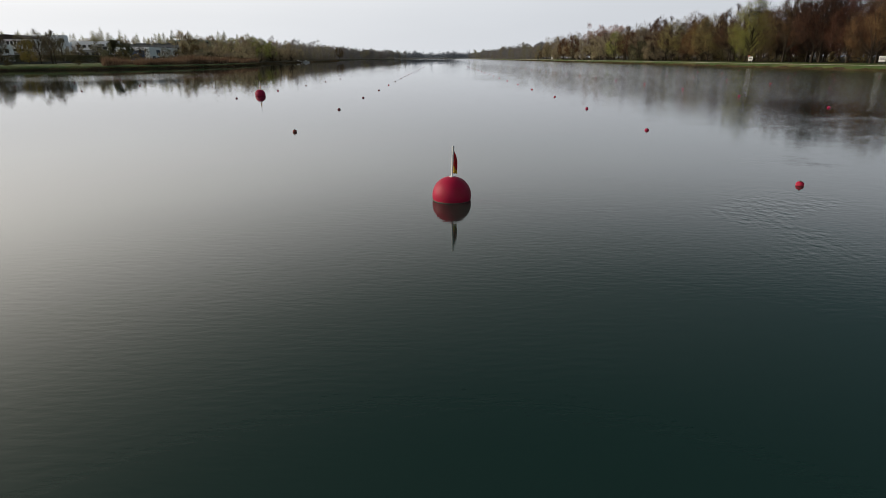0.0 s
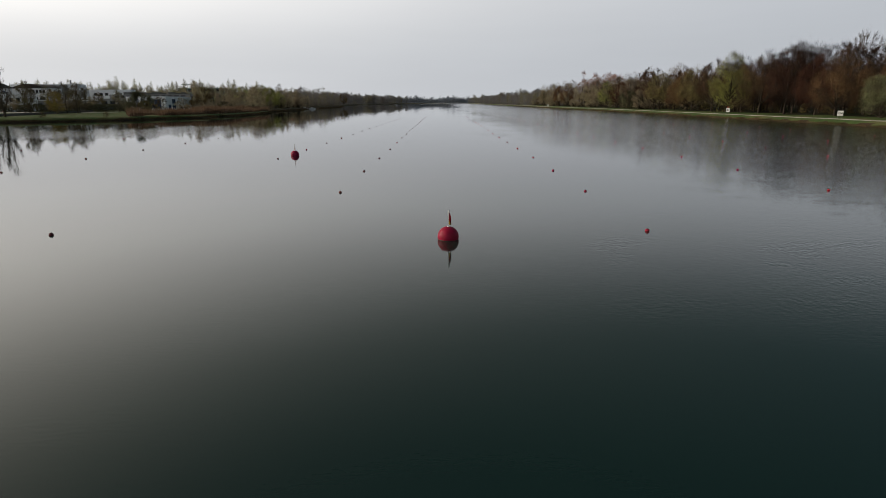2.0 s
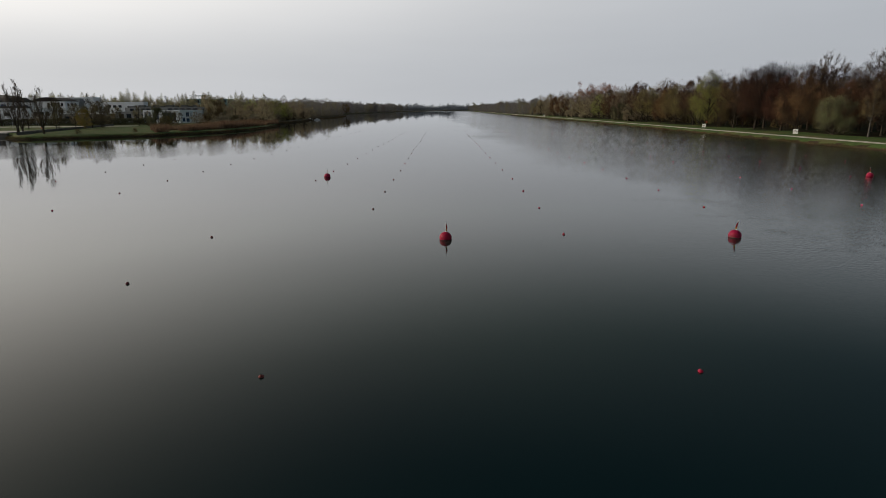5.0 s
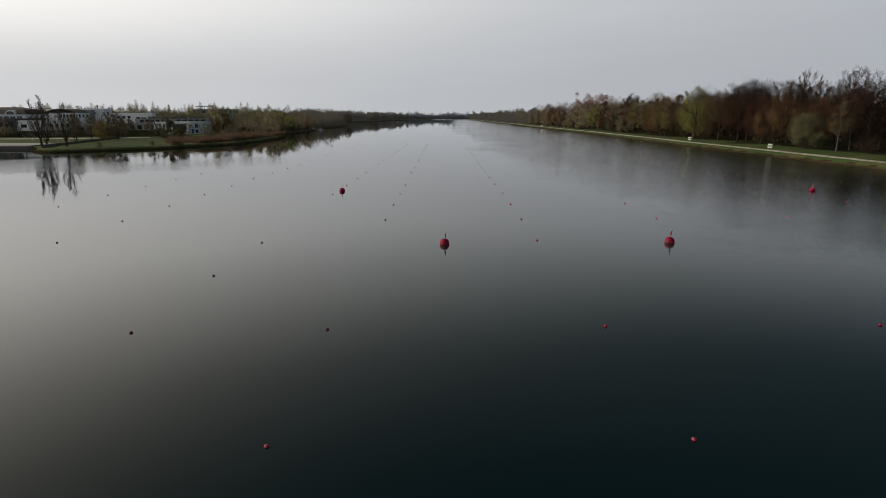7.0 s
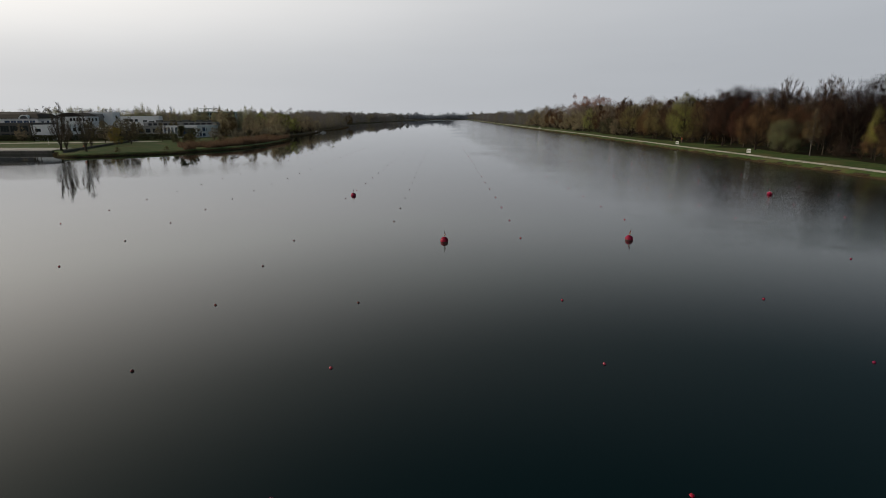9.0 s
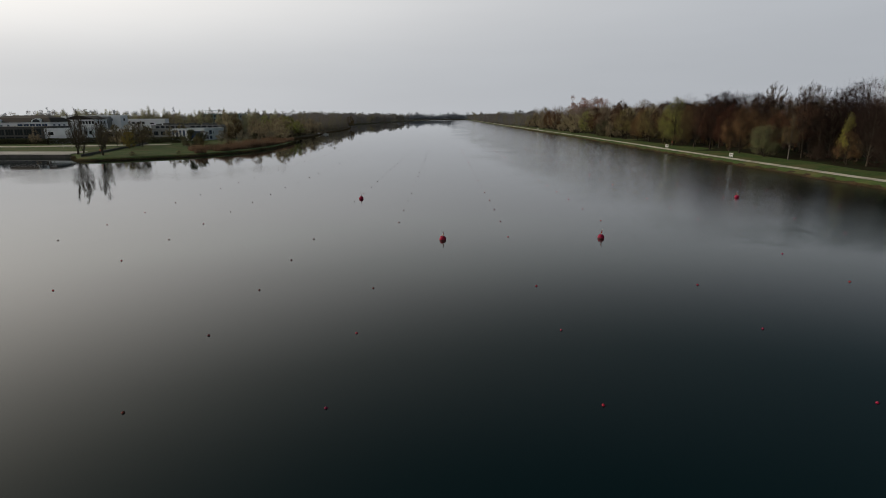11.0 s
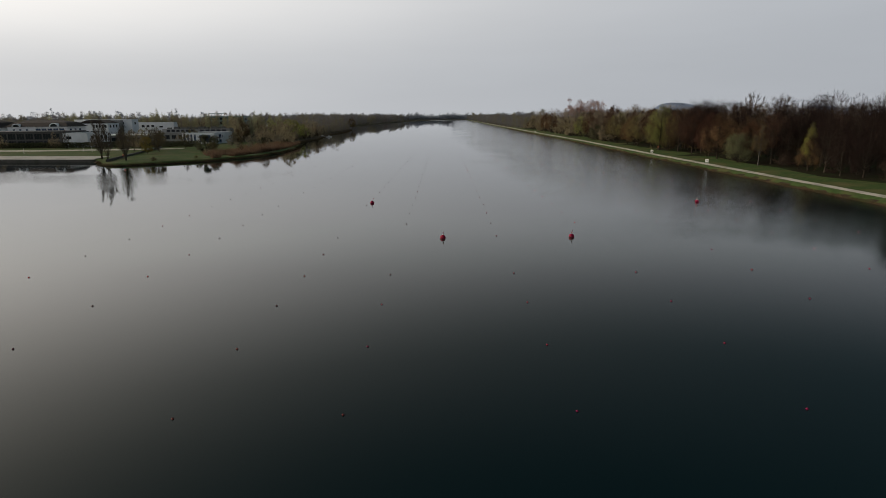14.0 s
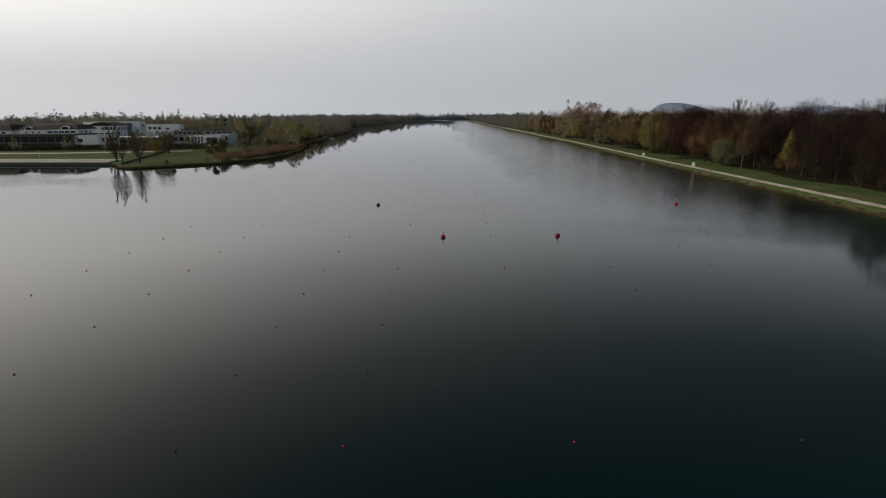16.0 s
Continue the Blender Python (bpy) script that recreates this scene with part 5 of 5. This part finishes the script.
def window(parent, m, h, frame_mat, glass, bars=1):
    """A recessed window in the opening h: an upright frame with bars, and a pane."""
    x0, x1, z0, z1 = h
    bm = bmesh.new()
    w = 0.09
    for a in ((x0, x1, z0, z0 + w), (x0, x1, z1 - w, z1), (x0, x0 + w, z0 + w, z1 - w), (x1 - w, x1, z0 + w, z1 - w)):
        add_box(bm, a[0], a[1], 0.10, 0.18, a[2], a[3])
    for k in range(1, bars + 1):
        x = x0 + (x1 - x0) * k / (bars + 1)
        add_box(bm, x - 0.04, x + 0.04, 0.10, 0.18, z0 + w, z1 - w)
    win = part("window", mesh_bm("window", bm, frame_mat), parent, "", m)
    part("pane", box("pane", glass, x0 + 0.05, x1 - 0.05, 0.13, 0.15, z0 + 0.05, z1 - 0.05), win)


def block(label, x, y, length, depth, height, wall_mat, front=(), side=(), turn=0.0, roof_mat=ROOFGREY, frame_mat=FRAMEDARK, glass=GLASS,
          bars=1, name="building", parapet=0.5, ob=None, z=1.1, fascia=None):
    """A flat-roofed building: front wall along x, right-hand wall along y, both with true openings."""
    ob = ob or thing(name, label, "building", "buildings on the far bank", pose(x, y, z, 0, 0, turn))
    if ob.matrix_basis.translation != Vector((x, y, z)):
        base = ob.matrix_basis.inverted() @ pose(x, y, z, 0, 0, turn)
    else:
        base = pose(0, 0, 0)
    t = 0.35
    part("wall", walled("wall", wall_mat, length, -0.4, height, t, front), ob, "", base)
    ms = base @ pose(length, t, 0, 0, 0, 90)
    part("wall", walled("wall", wall_mat, depth - t, -0.4, height, t, side), ob, "", ms)
    part("wall", box("wall", wall_mat, 0, length - t, depth - t, depth, -0.4, height), ob, "", base)
    part("wall", box("wall", wall_mat, 0, t, t, depth - t, -0.4, height), ob, "", base)
    part("roof", box("roof", roof_mat, t, length - t, t, depth - t, height - parapet - 0.3, height - parapet), ob, "", base)
    if fascia:
        part("fascia", box("fascia", fascia, -0.5, length + 0.5, -0.7, depth, height + 0.004, height + 0.5), ob, "projecting roof edge", base)
    for h in front:
        window(ob, base, h, frame_mat, glass, bars)
    for h in side:
        window(ob, ms, h, frame_mat, glass, bars)
    return ob


def row(x0, n, w, gap, z0, z1):
    return [(x0 + k * (w + gap), x0 + k * (w + gap) + w, z0, z1) for k in range(n)]


def hip_roof(ob, m, x0, x1, y0, y1, z0, z1, mats):
    bm = bmesh.new()
    d = (y1 - y0) / 2 * 0.95
    low = [bm.verts.new(p) for p in ((x0, y0, z0), (x1, y0, z0), (x1, y1, z0), (x0, y1, z0))]
    mid = [bm.verts.new(p) for p in ((x0 + d * 0.35, y0 + d * 0.35, z0 + (z1 - z0) * 0.62), (x1 - d * 0.35, y0 + d * 0.35, z0 + (z1 - z0) * 0.62),
                                     (x1 - d * 0.35, y1 - d * 0.35, z0 + (z1 - z0) * 0.62), (x0 + d * 0.35, y1 - d * 0.35, z0 + (z1 - z0) * 0.62))]
    top = [bm.verts.new(p) for p in ((x0 + d, (y0 + y1) / 2, z1), (x1 - d, (y0 + y1) / 2, z1))]
    for k in range(4):
        j = (k + 1) % 4
        bm.faces.new((low[k], low[j], mid[j], mid[k]))
    bm.faces.new((mid[0], mid[1], top[1], top[0]))
    bm.faces.new((mid[2], mid[3], top[0], top[1]))
    bm.faces.new((mid[1], mid[2], top[1]))
    bm.faces.new((mid[3], mid[0], top[0]))
    bm.faces.new(low[::-1])
    bmesh.ops.recalc_face_normals(bm, faces=bm.faces[:])
    part("hipped_roof", mesh_bm("hipped_roof", bm, mats), ob, "low brown hipped roof", m)


def arch_dormer(ob, m, x, y, z, r):
    """A half-round white gable with a dark window in it."""
    outer = [(r * math.cos(math.pi * k / 14), r * 0.72 * math.sin(math.pi * k / 14)) for k in range(15)]
    bm = bmesh.new()
    for s, dep in ((1.0, 0.0),):
        a = [bm.verts.new((x + p, y, z + q)) for p, q in outer]
        b = [bm.verts.new((x + p, y + 5.0, z + q)) for p, q in outer]
        c = [bm.verts.new((x + p * 0.8, y, z + q * 0.8)) for p, q in outer]
        d = [bm.verts.new((x + p * 0.8, y + 0.4, z + q * 0.8)) for p, q in outer]
        for k in range(14):
            bm.faces.new((a[k], a[k + 1], b[k + 1], b[k]))
            bm.faces.new((a[k + 1], a[k], c[k], c[k + 1]))
            bm.faces.new((c[k + 1], c[k], d[k], d[k + 1]))
    bmesh.ops.recalc_face_normals(bm, faces=bm.faces[:])
    dormer = part("dormer", mesh_bm("dormer", bm, PLASTER), ob, "rounded white dormer", m)
    bm = bmesh.new()
    bm.faces.new([bm.verts.new((x + p * 0.81, y + 0.38, z + q * 0.81)) for p, q in outer])
    part("pane", mesh_bm("pane", bm, GLASS), dormer)


# long glazed pavilion with a white upper storey under brown roofs
pav = block("long low pavilion with dark glass front and white upper storey", -331, 248, 113, 22, 8.7, FRAMEDARK,
            front=row(1.0, 22, 4.4, 0.65, 0.6, 3.8) + row(1.0, 22, 4.4, 0.65, 4.6, 7.8), side=(), bars=2, fascia=FRAMEDARK)
block("", -217.9, 248, 14.3, 22, 8.2, PLASTER, front=[(2.0, 5.0, 4.6, 6.2), (8.0, 10.2, 0.6, 2.8)], side=row(3, 4, 2.6, 1.8, 4.4, 6.4), ob=pav)
block("", -266, 271, 36.5, 18, 11.4, PLASTER, front=row(3, 3, 1.4, 2.6, 8.9, 10.2) + row(17, 5, 3.2, 0.4, 8.6, 10.4), side=row(2, 3, 2, 2.5, 8.8, 10.2),
      ob=pav, glass=BLUEGLASS, frame_mat=FRAMEWHITE)
block("", -330, 272, 58, 18, 11.0, PLASTER, front=row(3, 10, 2.2, 3.2, 8.9, 10.2), side=(), ob=pav)
hip_roof(pav, pose(0, 0, 0), 64, 102.5, 22.3, 42, 11.44, 15.3, ROOFBROWN)
hip_roof(pav, pose(0, 0, 0), 0, 60, 23, 43, 11.04, 16.0, ROOFBROWN)
arch_dormer(pav, pose(0, 0, 0), 71.0, 22.0, 11.4, 2.6)
arch_dormer(pav, pose(0, 0, 0), 94.0, 22.0, 11.4, 2.9)

# tall white block with a dark curved penthouse roof
tall = block("tall white plastered block with a curved dark penthouse roof", -274, 348, 42.5, 9, 15.4, PLASTER,
             front=row(26, 3, 1.8, 2.6, 11.6, 13.2), side=[(3, 5, 11.5, 13.2)])
block("", -262, 330, 23, 17.6, 12.6, PLASTER, front=row(12, 5, 1.5, 0.6, 9.6, 11.6) + row(2, 5, 3, 1, 5.4, 7.4), side=row(2, 4, 1.8, 2.0, 9.6, 11.6), ob=tall)
bm = bmesh.new()
arc = [(21.0 * k / 10, 12.65 + 2.5 * math.sin(math.pi * k / 10)) for k in range(11)]
fr, bk = [bm.verts.new((14 + x, -18.9, z)) for x, z in arc], [bm.verts.new((14 + x, -1.0, z)) for x, z in arc]
for k in range(10):
    bm.faces.new((fr[k], fr[k + 1], bk[k + 1], bk[k]))
bm.faces.new(fr[::-1])
bm.faces.new(bk)
bmesh.ops.recalc_face_normals(bm, faces=bm.faces[:])
part("curved_roof", mesh_bm("curved_roof", bm, ROOFBROWN), tall, "dark curved penthouse roof")
part("flue", lathe("flue", [(0.45, 15.0), (0.45, 17.6), (0.55, 17.65), (0.55, 18.0), (0.0, 18.0)], [STEEL], 12), tall, "steel flue", pose(36, 4, 0))
part("stair_tower", box("stair_tower", GREYWALL, 29, 36, -4.0, -0.01, -0.4, 14.6), tall, "grey stair tower")

# white hall with a panelled lean-to
hall = block("white box-shaped hall with a few small windows", -246, 383, 29, 6, 12.8, PLASTER, front=row(3, 3, 2.3, 1.5, 8.8, 10.6) + row(17, 1, 3, 1, 8.6, 9.8),
             side=())
bm = bmesh.new()
sec = [(-9.5, 1, 0.0), (-0.01, 1, 0.0), (-0.01, 1, 12.6), (-9.5, 1, 10.6)]
f0 = [bm.verts.new(p) for p in sec]
f1 = [bm.verts.new((x, 5.5, z)) for x, _, z in sec]
bm.faces.new(f0[::-1])
bm.faces.new(f1)
for k in range(4):
    bm.faces.new((f0[k], f0[(k + 1) % 4], f1[(k + 1) % 4], f1[k]))
bmesh.ops.recalc_face_normals(bm, faces=bm.faces[:])
part("lean_to", mesh_bm("lean_to", bm, BLUEWALL), hall, "pale blue panelled lean-to")

# long low building with terraces, blue glazing and a dark entrance
low = block("long low pale building with blue glazing and roof terraces", -236, 296, 46, 20, 5.0, GREYWALL,
            front=row(1.5, 8, 4.0, 1.5, 1.6, 3.8), side=row(3, 3, 3, 2, 1.6, 3.8), bars=2, fascia=PLASTER)
block("", -195, 318, 46.5, 8, 8.6, GREYWALL, front=row(3, 6, 2.4, 0.9, 6.6, 8.0) + row(26, 5, 2.8, 1.0, 6.2, 8.0), side=[(2, 3.8, 6.2, 7.8), (5, 6.6, 6.2, 7.8)], ob=low)
block("", -162, 275, 20, 30, 7.0, PLASTER, front=row(0.8, 4, 1.3, 0.8, 2.0, 6.0) + [(10.5, 17.5, 1.0, 5.6)], side=[(2, 5.2, 0.8, 3.0), (6.5, 10.5, 3.4, 5.8), (6.5, 10.5, 0.6, 2.6), (12, 13.4, 3.6, 5.2)], ob=low, glass=BLUEGLASS, frame_mat=FRAMEWHITE)
block("", -189.9, 298, 27.8, 18, 6.2, GREYWALL, front=row(2, 6, 2.8, 1.5, 2.6, 5.0), side=(), ob=low, bars=2)
for k in range(10):
    part("roof_unit", box("roof_unit", ROOFGREY, 0, 2.6 + (k % 3), 0, 2.2, 0, 1.3 + 0.5 * (k % 2), 0.06), low, "grey roof plant unit", pose(43 + 4.2 * k, 25 + (k % 4), 8.14))
for k in range(7):
    part("roof_unit", box("roof_unit", ROOFGREY, 0, 2.2 + (k % 3), 0, 2.0, 0, 1.0 + 0.4 * (k % 2), 0.06), low, "grey roof plant unit", pose(3 + 6 * k, 7 + (k % 4), 4.54))

# steel-framed green glass building far behind
lab = block("green steel and glass building with a roof canopy", -247.5, 520, 39, 20, 17.2, GREENSTEEL, front=row(1, 9, 3.4, 0.8, 13.6, 16.0) + row(1, 9, 3.4, 0.8, 9.0, 12.0),
            side=row(2, 4, 3.2, 1, 13.2, 15.6))
for k in range(4):
    part("column", box("column", GREENSTEEL, 4 + 3.6 * k, 4.3 + 3.6 * k, 3, 3.3, 16.7, 19.8), lab)
part("canopy", box("canopy", GREENSTEEL, 3, 16, 1, 14, 19.804, 20.3), lab, "flat canopy over the roof")
block("plain grey office block", -221, 560, 20, 16, 14.6, GREYWALL, front=row(2, 4, 2.6, 1.6, 10.5, 12.6) + row(2, 4, 2.6, 1.6, 6.5, 8.6), side=row(2, 3, 2.4, 2, 10.5, 12.6))
block("small white flat-roofed building", -200.5, 556, 14, 12, 7.4, PLASTER, front=row(1.5, 4, 2.0, 1.2, 4.0, 6.0), side=row(2, 2, 2, 3, 4.0, 6.0))


# ---- jetty with boats ----
def jetty():
    ob = thing("jetty", "small timber jetty at the wooded shore", "jetty", m=pose(-100.5, 413, 0, 0, 0, 0))
    for k in range(12):
        part("plank", box("plank", WOOD, -5, 5, k * 0.26, k * 0.26 + 0.23, 0.55, 0.61, 0.01), ob)
    for x in (-4.7, 0, 4.7):
        for y in (0.1, 2.9):
            part("pile", lathe("pile", [(0.11, -2), (0.11, 1.15), (0.0, 1.18)], [WOOD], 10), ob, "", pose(x, y, 0))


def boat(x, y, turn):
    ob = thing("boat", "small white motor boat moored at the jetty", "boat", "moored boats", pose(x, y, 0, 0, 0, turn))
    bm = bmesh.new()
    stations = [(-2.2, 0.75, 0.0), (-1.0, 0.9, -0.05), (0.6, 0.85, -0.05), (1.7, 0.5, 0.1), (2.5, 0.04, 0.3)]
    rings = []
    for sx, half, keel in stations:
        rings.append([bm.verts.new(p) for p in ((sx, -half, 0.72 + 0.08 * (sx > 1)), (sx, -half * 0.85, 0.1), (sx, 0, keel - 0.15), (sx, half * 0.85, 0.1), (sx, half, 0.72 + 0.08 * (sx > 1)))])
    for a, b in zip(rings, rings[1:]):
        for k in range(4):
            bm.faces.new((a[k], a[k + 1], b[k + 1], b[k]))
        bm.faces.new((a[4], a[0], b[0], b[4]))
    bm.faces.new(rings[0])
    bmesh.ops.recalc_face_normals(bm, faces=bm.faces[:])
    part("hull", mesh_bm("hull", bm, BOATWHITE), ob)
    part("cabin", box("cabin", BOATWHITE, -0.6, 0.9, -0.55, 0.55, 0.724, 1.45, 0.12), ob)
    part("windscreen", box("windscreen", GLASS, 0.905, 0.93, -0.45, 0.45, 0.95, 1.35), ob)


jetty()
boat(-99.5, 410.8, 8)
boat(-105, 411.5, 170)


# ---- distance ----
def left_shore(y):
    return float(np.interp(y, [440, 560, 640, 676, 692, 800, 1100, 1490, 1900], [-112, -114, -121, -127, -154, -169, -154, -130, -90]))


def left_mid_spots():
    r = random.Random(79)
    out = []
    for k in range(190):
        y = r.uniform(438, 760)
        out.append((left_shore(y) - 4 - abs(r.gauss(0, 1)) * 45, y, r.uniform(0.6, 0.95), r.choices((1, 2, 3), (45, 15, 40))[0]))
    for k in range(170):
        y = r.uniform(436, 700)
        out.append((left_shore(y) + 1.0 - abs(r.gauss(0, 1)) * 5, y, r.uniform(0.3, 0.55), r.choices((1, 2, 3), (45, 15, 40))[0]))
    for k in range(150):
        x = r.uniform(-620, -190)
        out.append((x, r.uniform(455, 640) - 0.1 * x, r.uniform(0.8, 1.05), r.choices((1, 2, 3), (50, 10, 40))[0]))
    return out


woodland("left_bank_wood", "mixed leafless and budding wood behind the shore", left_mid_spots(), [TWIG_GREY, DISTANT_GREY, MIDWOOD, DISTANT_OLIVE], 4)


def left_far_spots():
    r = random.Random(83)
    out = []
    for k in range(330):
        y = r.uniform(740, 1700)
        out.append((left_shore(y) - 3 - abs(r.gauss(0, 1)) * 70, y, r.uniform(0.9, 1.25), r.choices((0, 1, 2), (65, 15, 20))[0]))
    for k in range(200):
        x = r.uniform(-1100, -230)
        out.append((x, r.uniform(700, 1000) - 0.1 * x, r.uniform(0.9, 1.25), r.choices((0, 1, 2), (70, 10, 20))[0]))
    out += [(x, 900.0, k, 0) for x, k in ((-772, 1.35), (-676, 1.5), (-660, 1.35), (-632, 1.4), (-612, 1.45), (-598, 1.5), (-584, 1.45), (-570, 1.35))]
    return out


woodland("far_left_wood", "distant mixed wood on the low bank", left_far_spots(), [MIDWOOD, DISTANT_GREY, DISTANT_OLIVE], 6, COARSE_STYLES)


def horizon_spots():
    r = random.Random(80)
    out = [(-1500 + 9 * k + r.uniform(-4, 4), 1500 + 0.5 * k + r.uniform(-60, 60), r.uniform(0.9, 1.3), 0) for k in range(150)]
    out += [(-1300 + 30 * k, 1250 + r.uniform(-50, 50), r.uniform(1.5, 1.9), 0) for k in range(26) if k % 3]
    return out


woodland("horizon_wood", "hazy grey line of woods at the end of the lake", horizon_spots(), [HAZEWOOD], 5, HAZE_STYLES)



def end_spots():
    """The woods beyond the end of the lake, several rows deep."""
    r = random.Random(91)
    out = []
    for row in range(5):
        x = -760.0
        while x < 330:
            swell = 1.0 + 0.5 * noise.noise((x * 0.012, row * 3.0, 0)) + 0.3 * noise.noise((x * 0.05, row, 4))
            out.append((x, 2262 + 16 * row + r.uniform(-8, 8), swell * r.uniform(0.85, 1.25), 0))
            x += r.uniform(5, 11)
    for k in range(150):
        out.append((r.uniform(-2100, -700), r.uniform(2350, 2480), r.uniform(1.1, 1.6), 0))
    return out


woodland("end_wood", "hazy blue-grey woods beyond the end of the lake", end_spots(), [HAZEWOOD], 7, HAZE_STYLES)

tower = thing("finish_tower", "small white tower at the far end of the course", "tower", m=pose(-4, 2236, 0.8))
part("shaft", box("shaft", GREYWALL, -2.5, 2.5, 0, 4, -1, 4.0), tower)
part("cabin", box("cabin", PLASTER, -4, 4, -1, 4.5, 4.004, 6.8), tower)
part("window", box("window", GLASS, -3.6, 3.6, -1.08, -1.004, 4.8, 6.2), tower)


def hill(name, label, x0, x1, y, peak, seed):
    bm = bmesh.new()
    cols, rows = 240, 24
    grid = []
    for j in range(rows + 1):
        line = []
        for i in range(cols + 1):
            u, v = i / cols, j / rows
            x = x0 + (x1 - x0) * u
            h = peak * (math.sin(math.pi * u) ** 1.1) * math.sin(math.pi * v * 0.5) * (0.9 + 0.14 * noise.noise((u * 5, seed, 0)))
            h += (abs(noise.noise((u * 24, v * 9, seed))) * 11 + noise.noise((u * 70, v * 24, seed)) * 4) * math.sin(math.pi * u) * v
            line.append(bm.verts.new((x, y + 600 * v, max(h, -1) + 0.2)))
        grid.append(line)
    for j in range(rows):
        for i in range(cols):
            bm.faces.new((grid[j][i], grid[j][i + 1], grid[j + 1][i + 1], grid[j + 1][i]))
    bmesh.ops.recalc_face_normals(bm, faces=bm.faces[:])
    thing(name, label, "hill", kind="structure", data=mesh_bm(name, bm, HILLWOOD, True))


# the blue-grey base colour of both holds the haze of distance
hill("backdrop_hill", "far wooded hill, haze in its blue-grey colour", 1130, 1450, 2700, 86, 2.0)
hill("backdrop_ridge", "far wooded ridge, haze in its blue-grey colour", 1990, 2230, 2700, 57, 7.0)
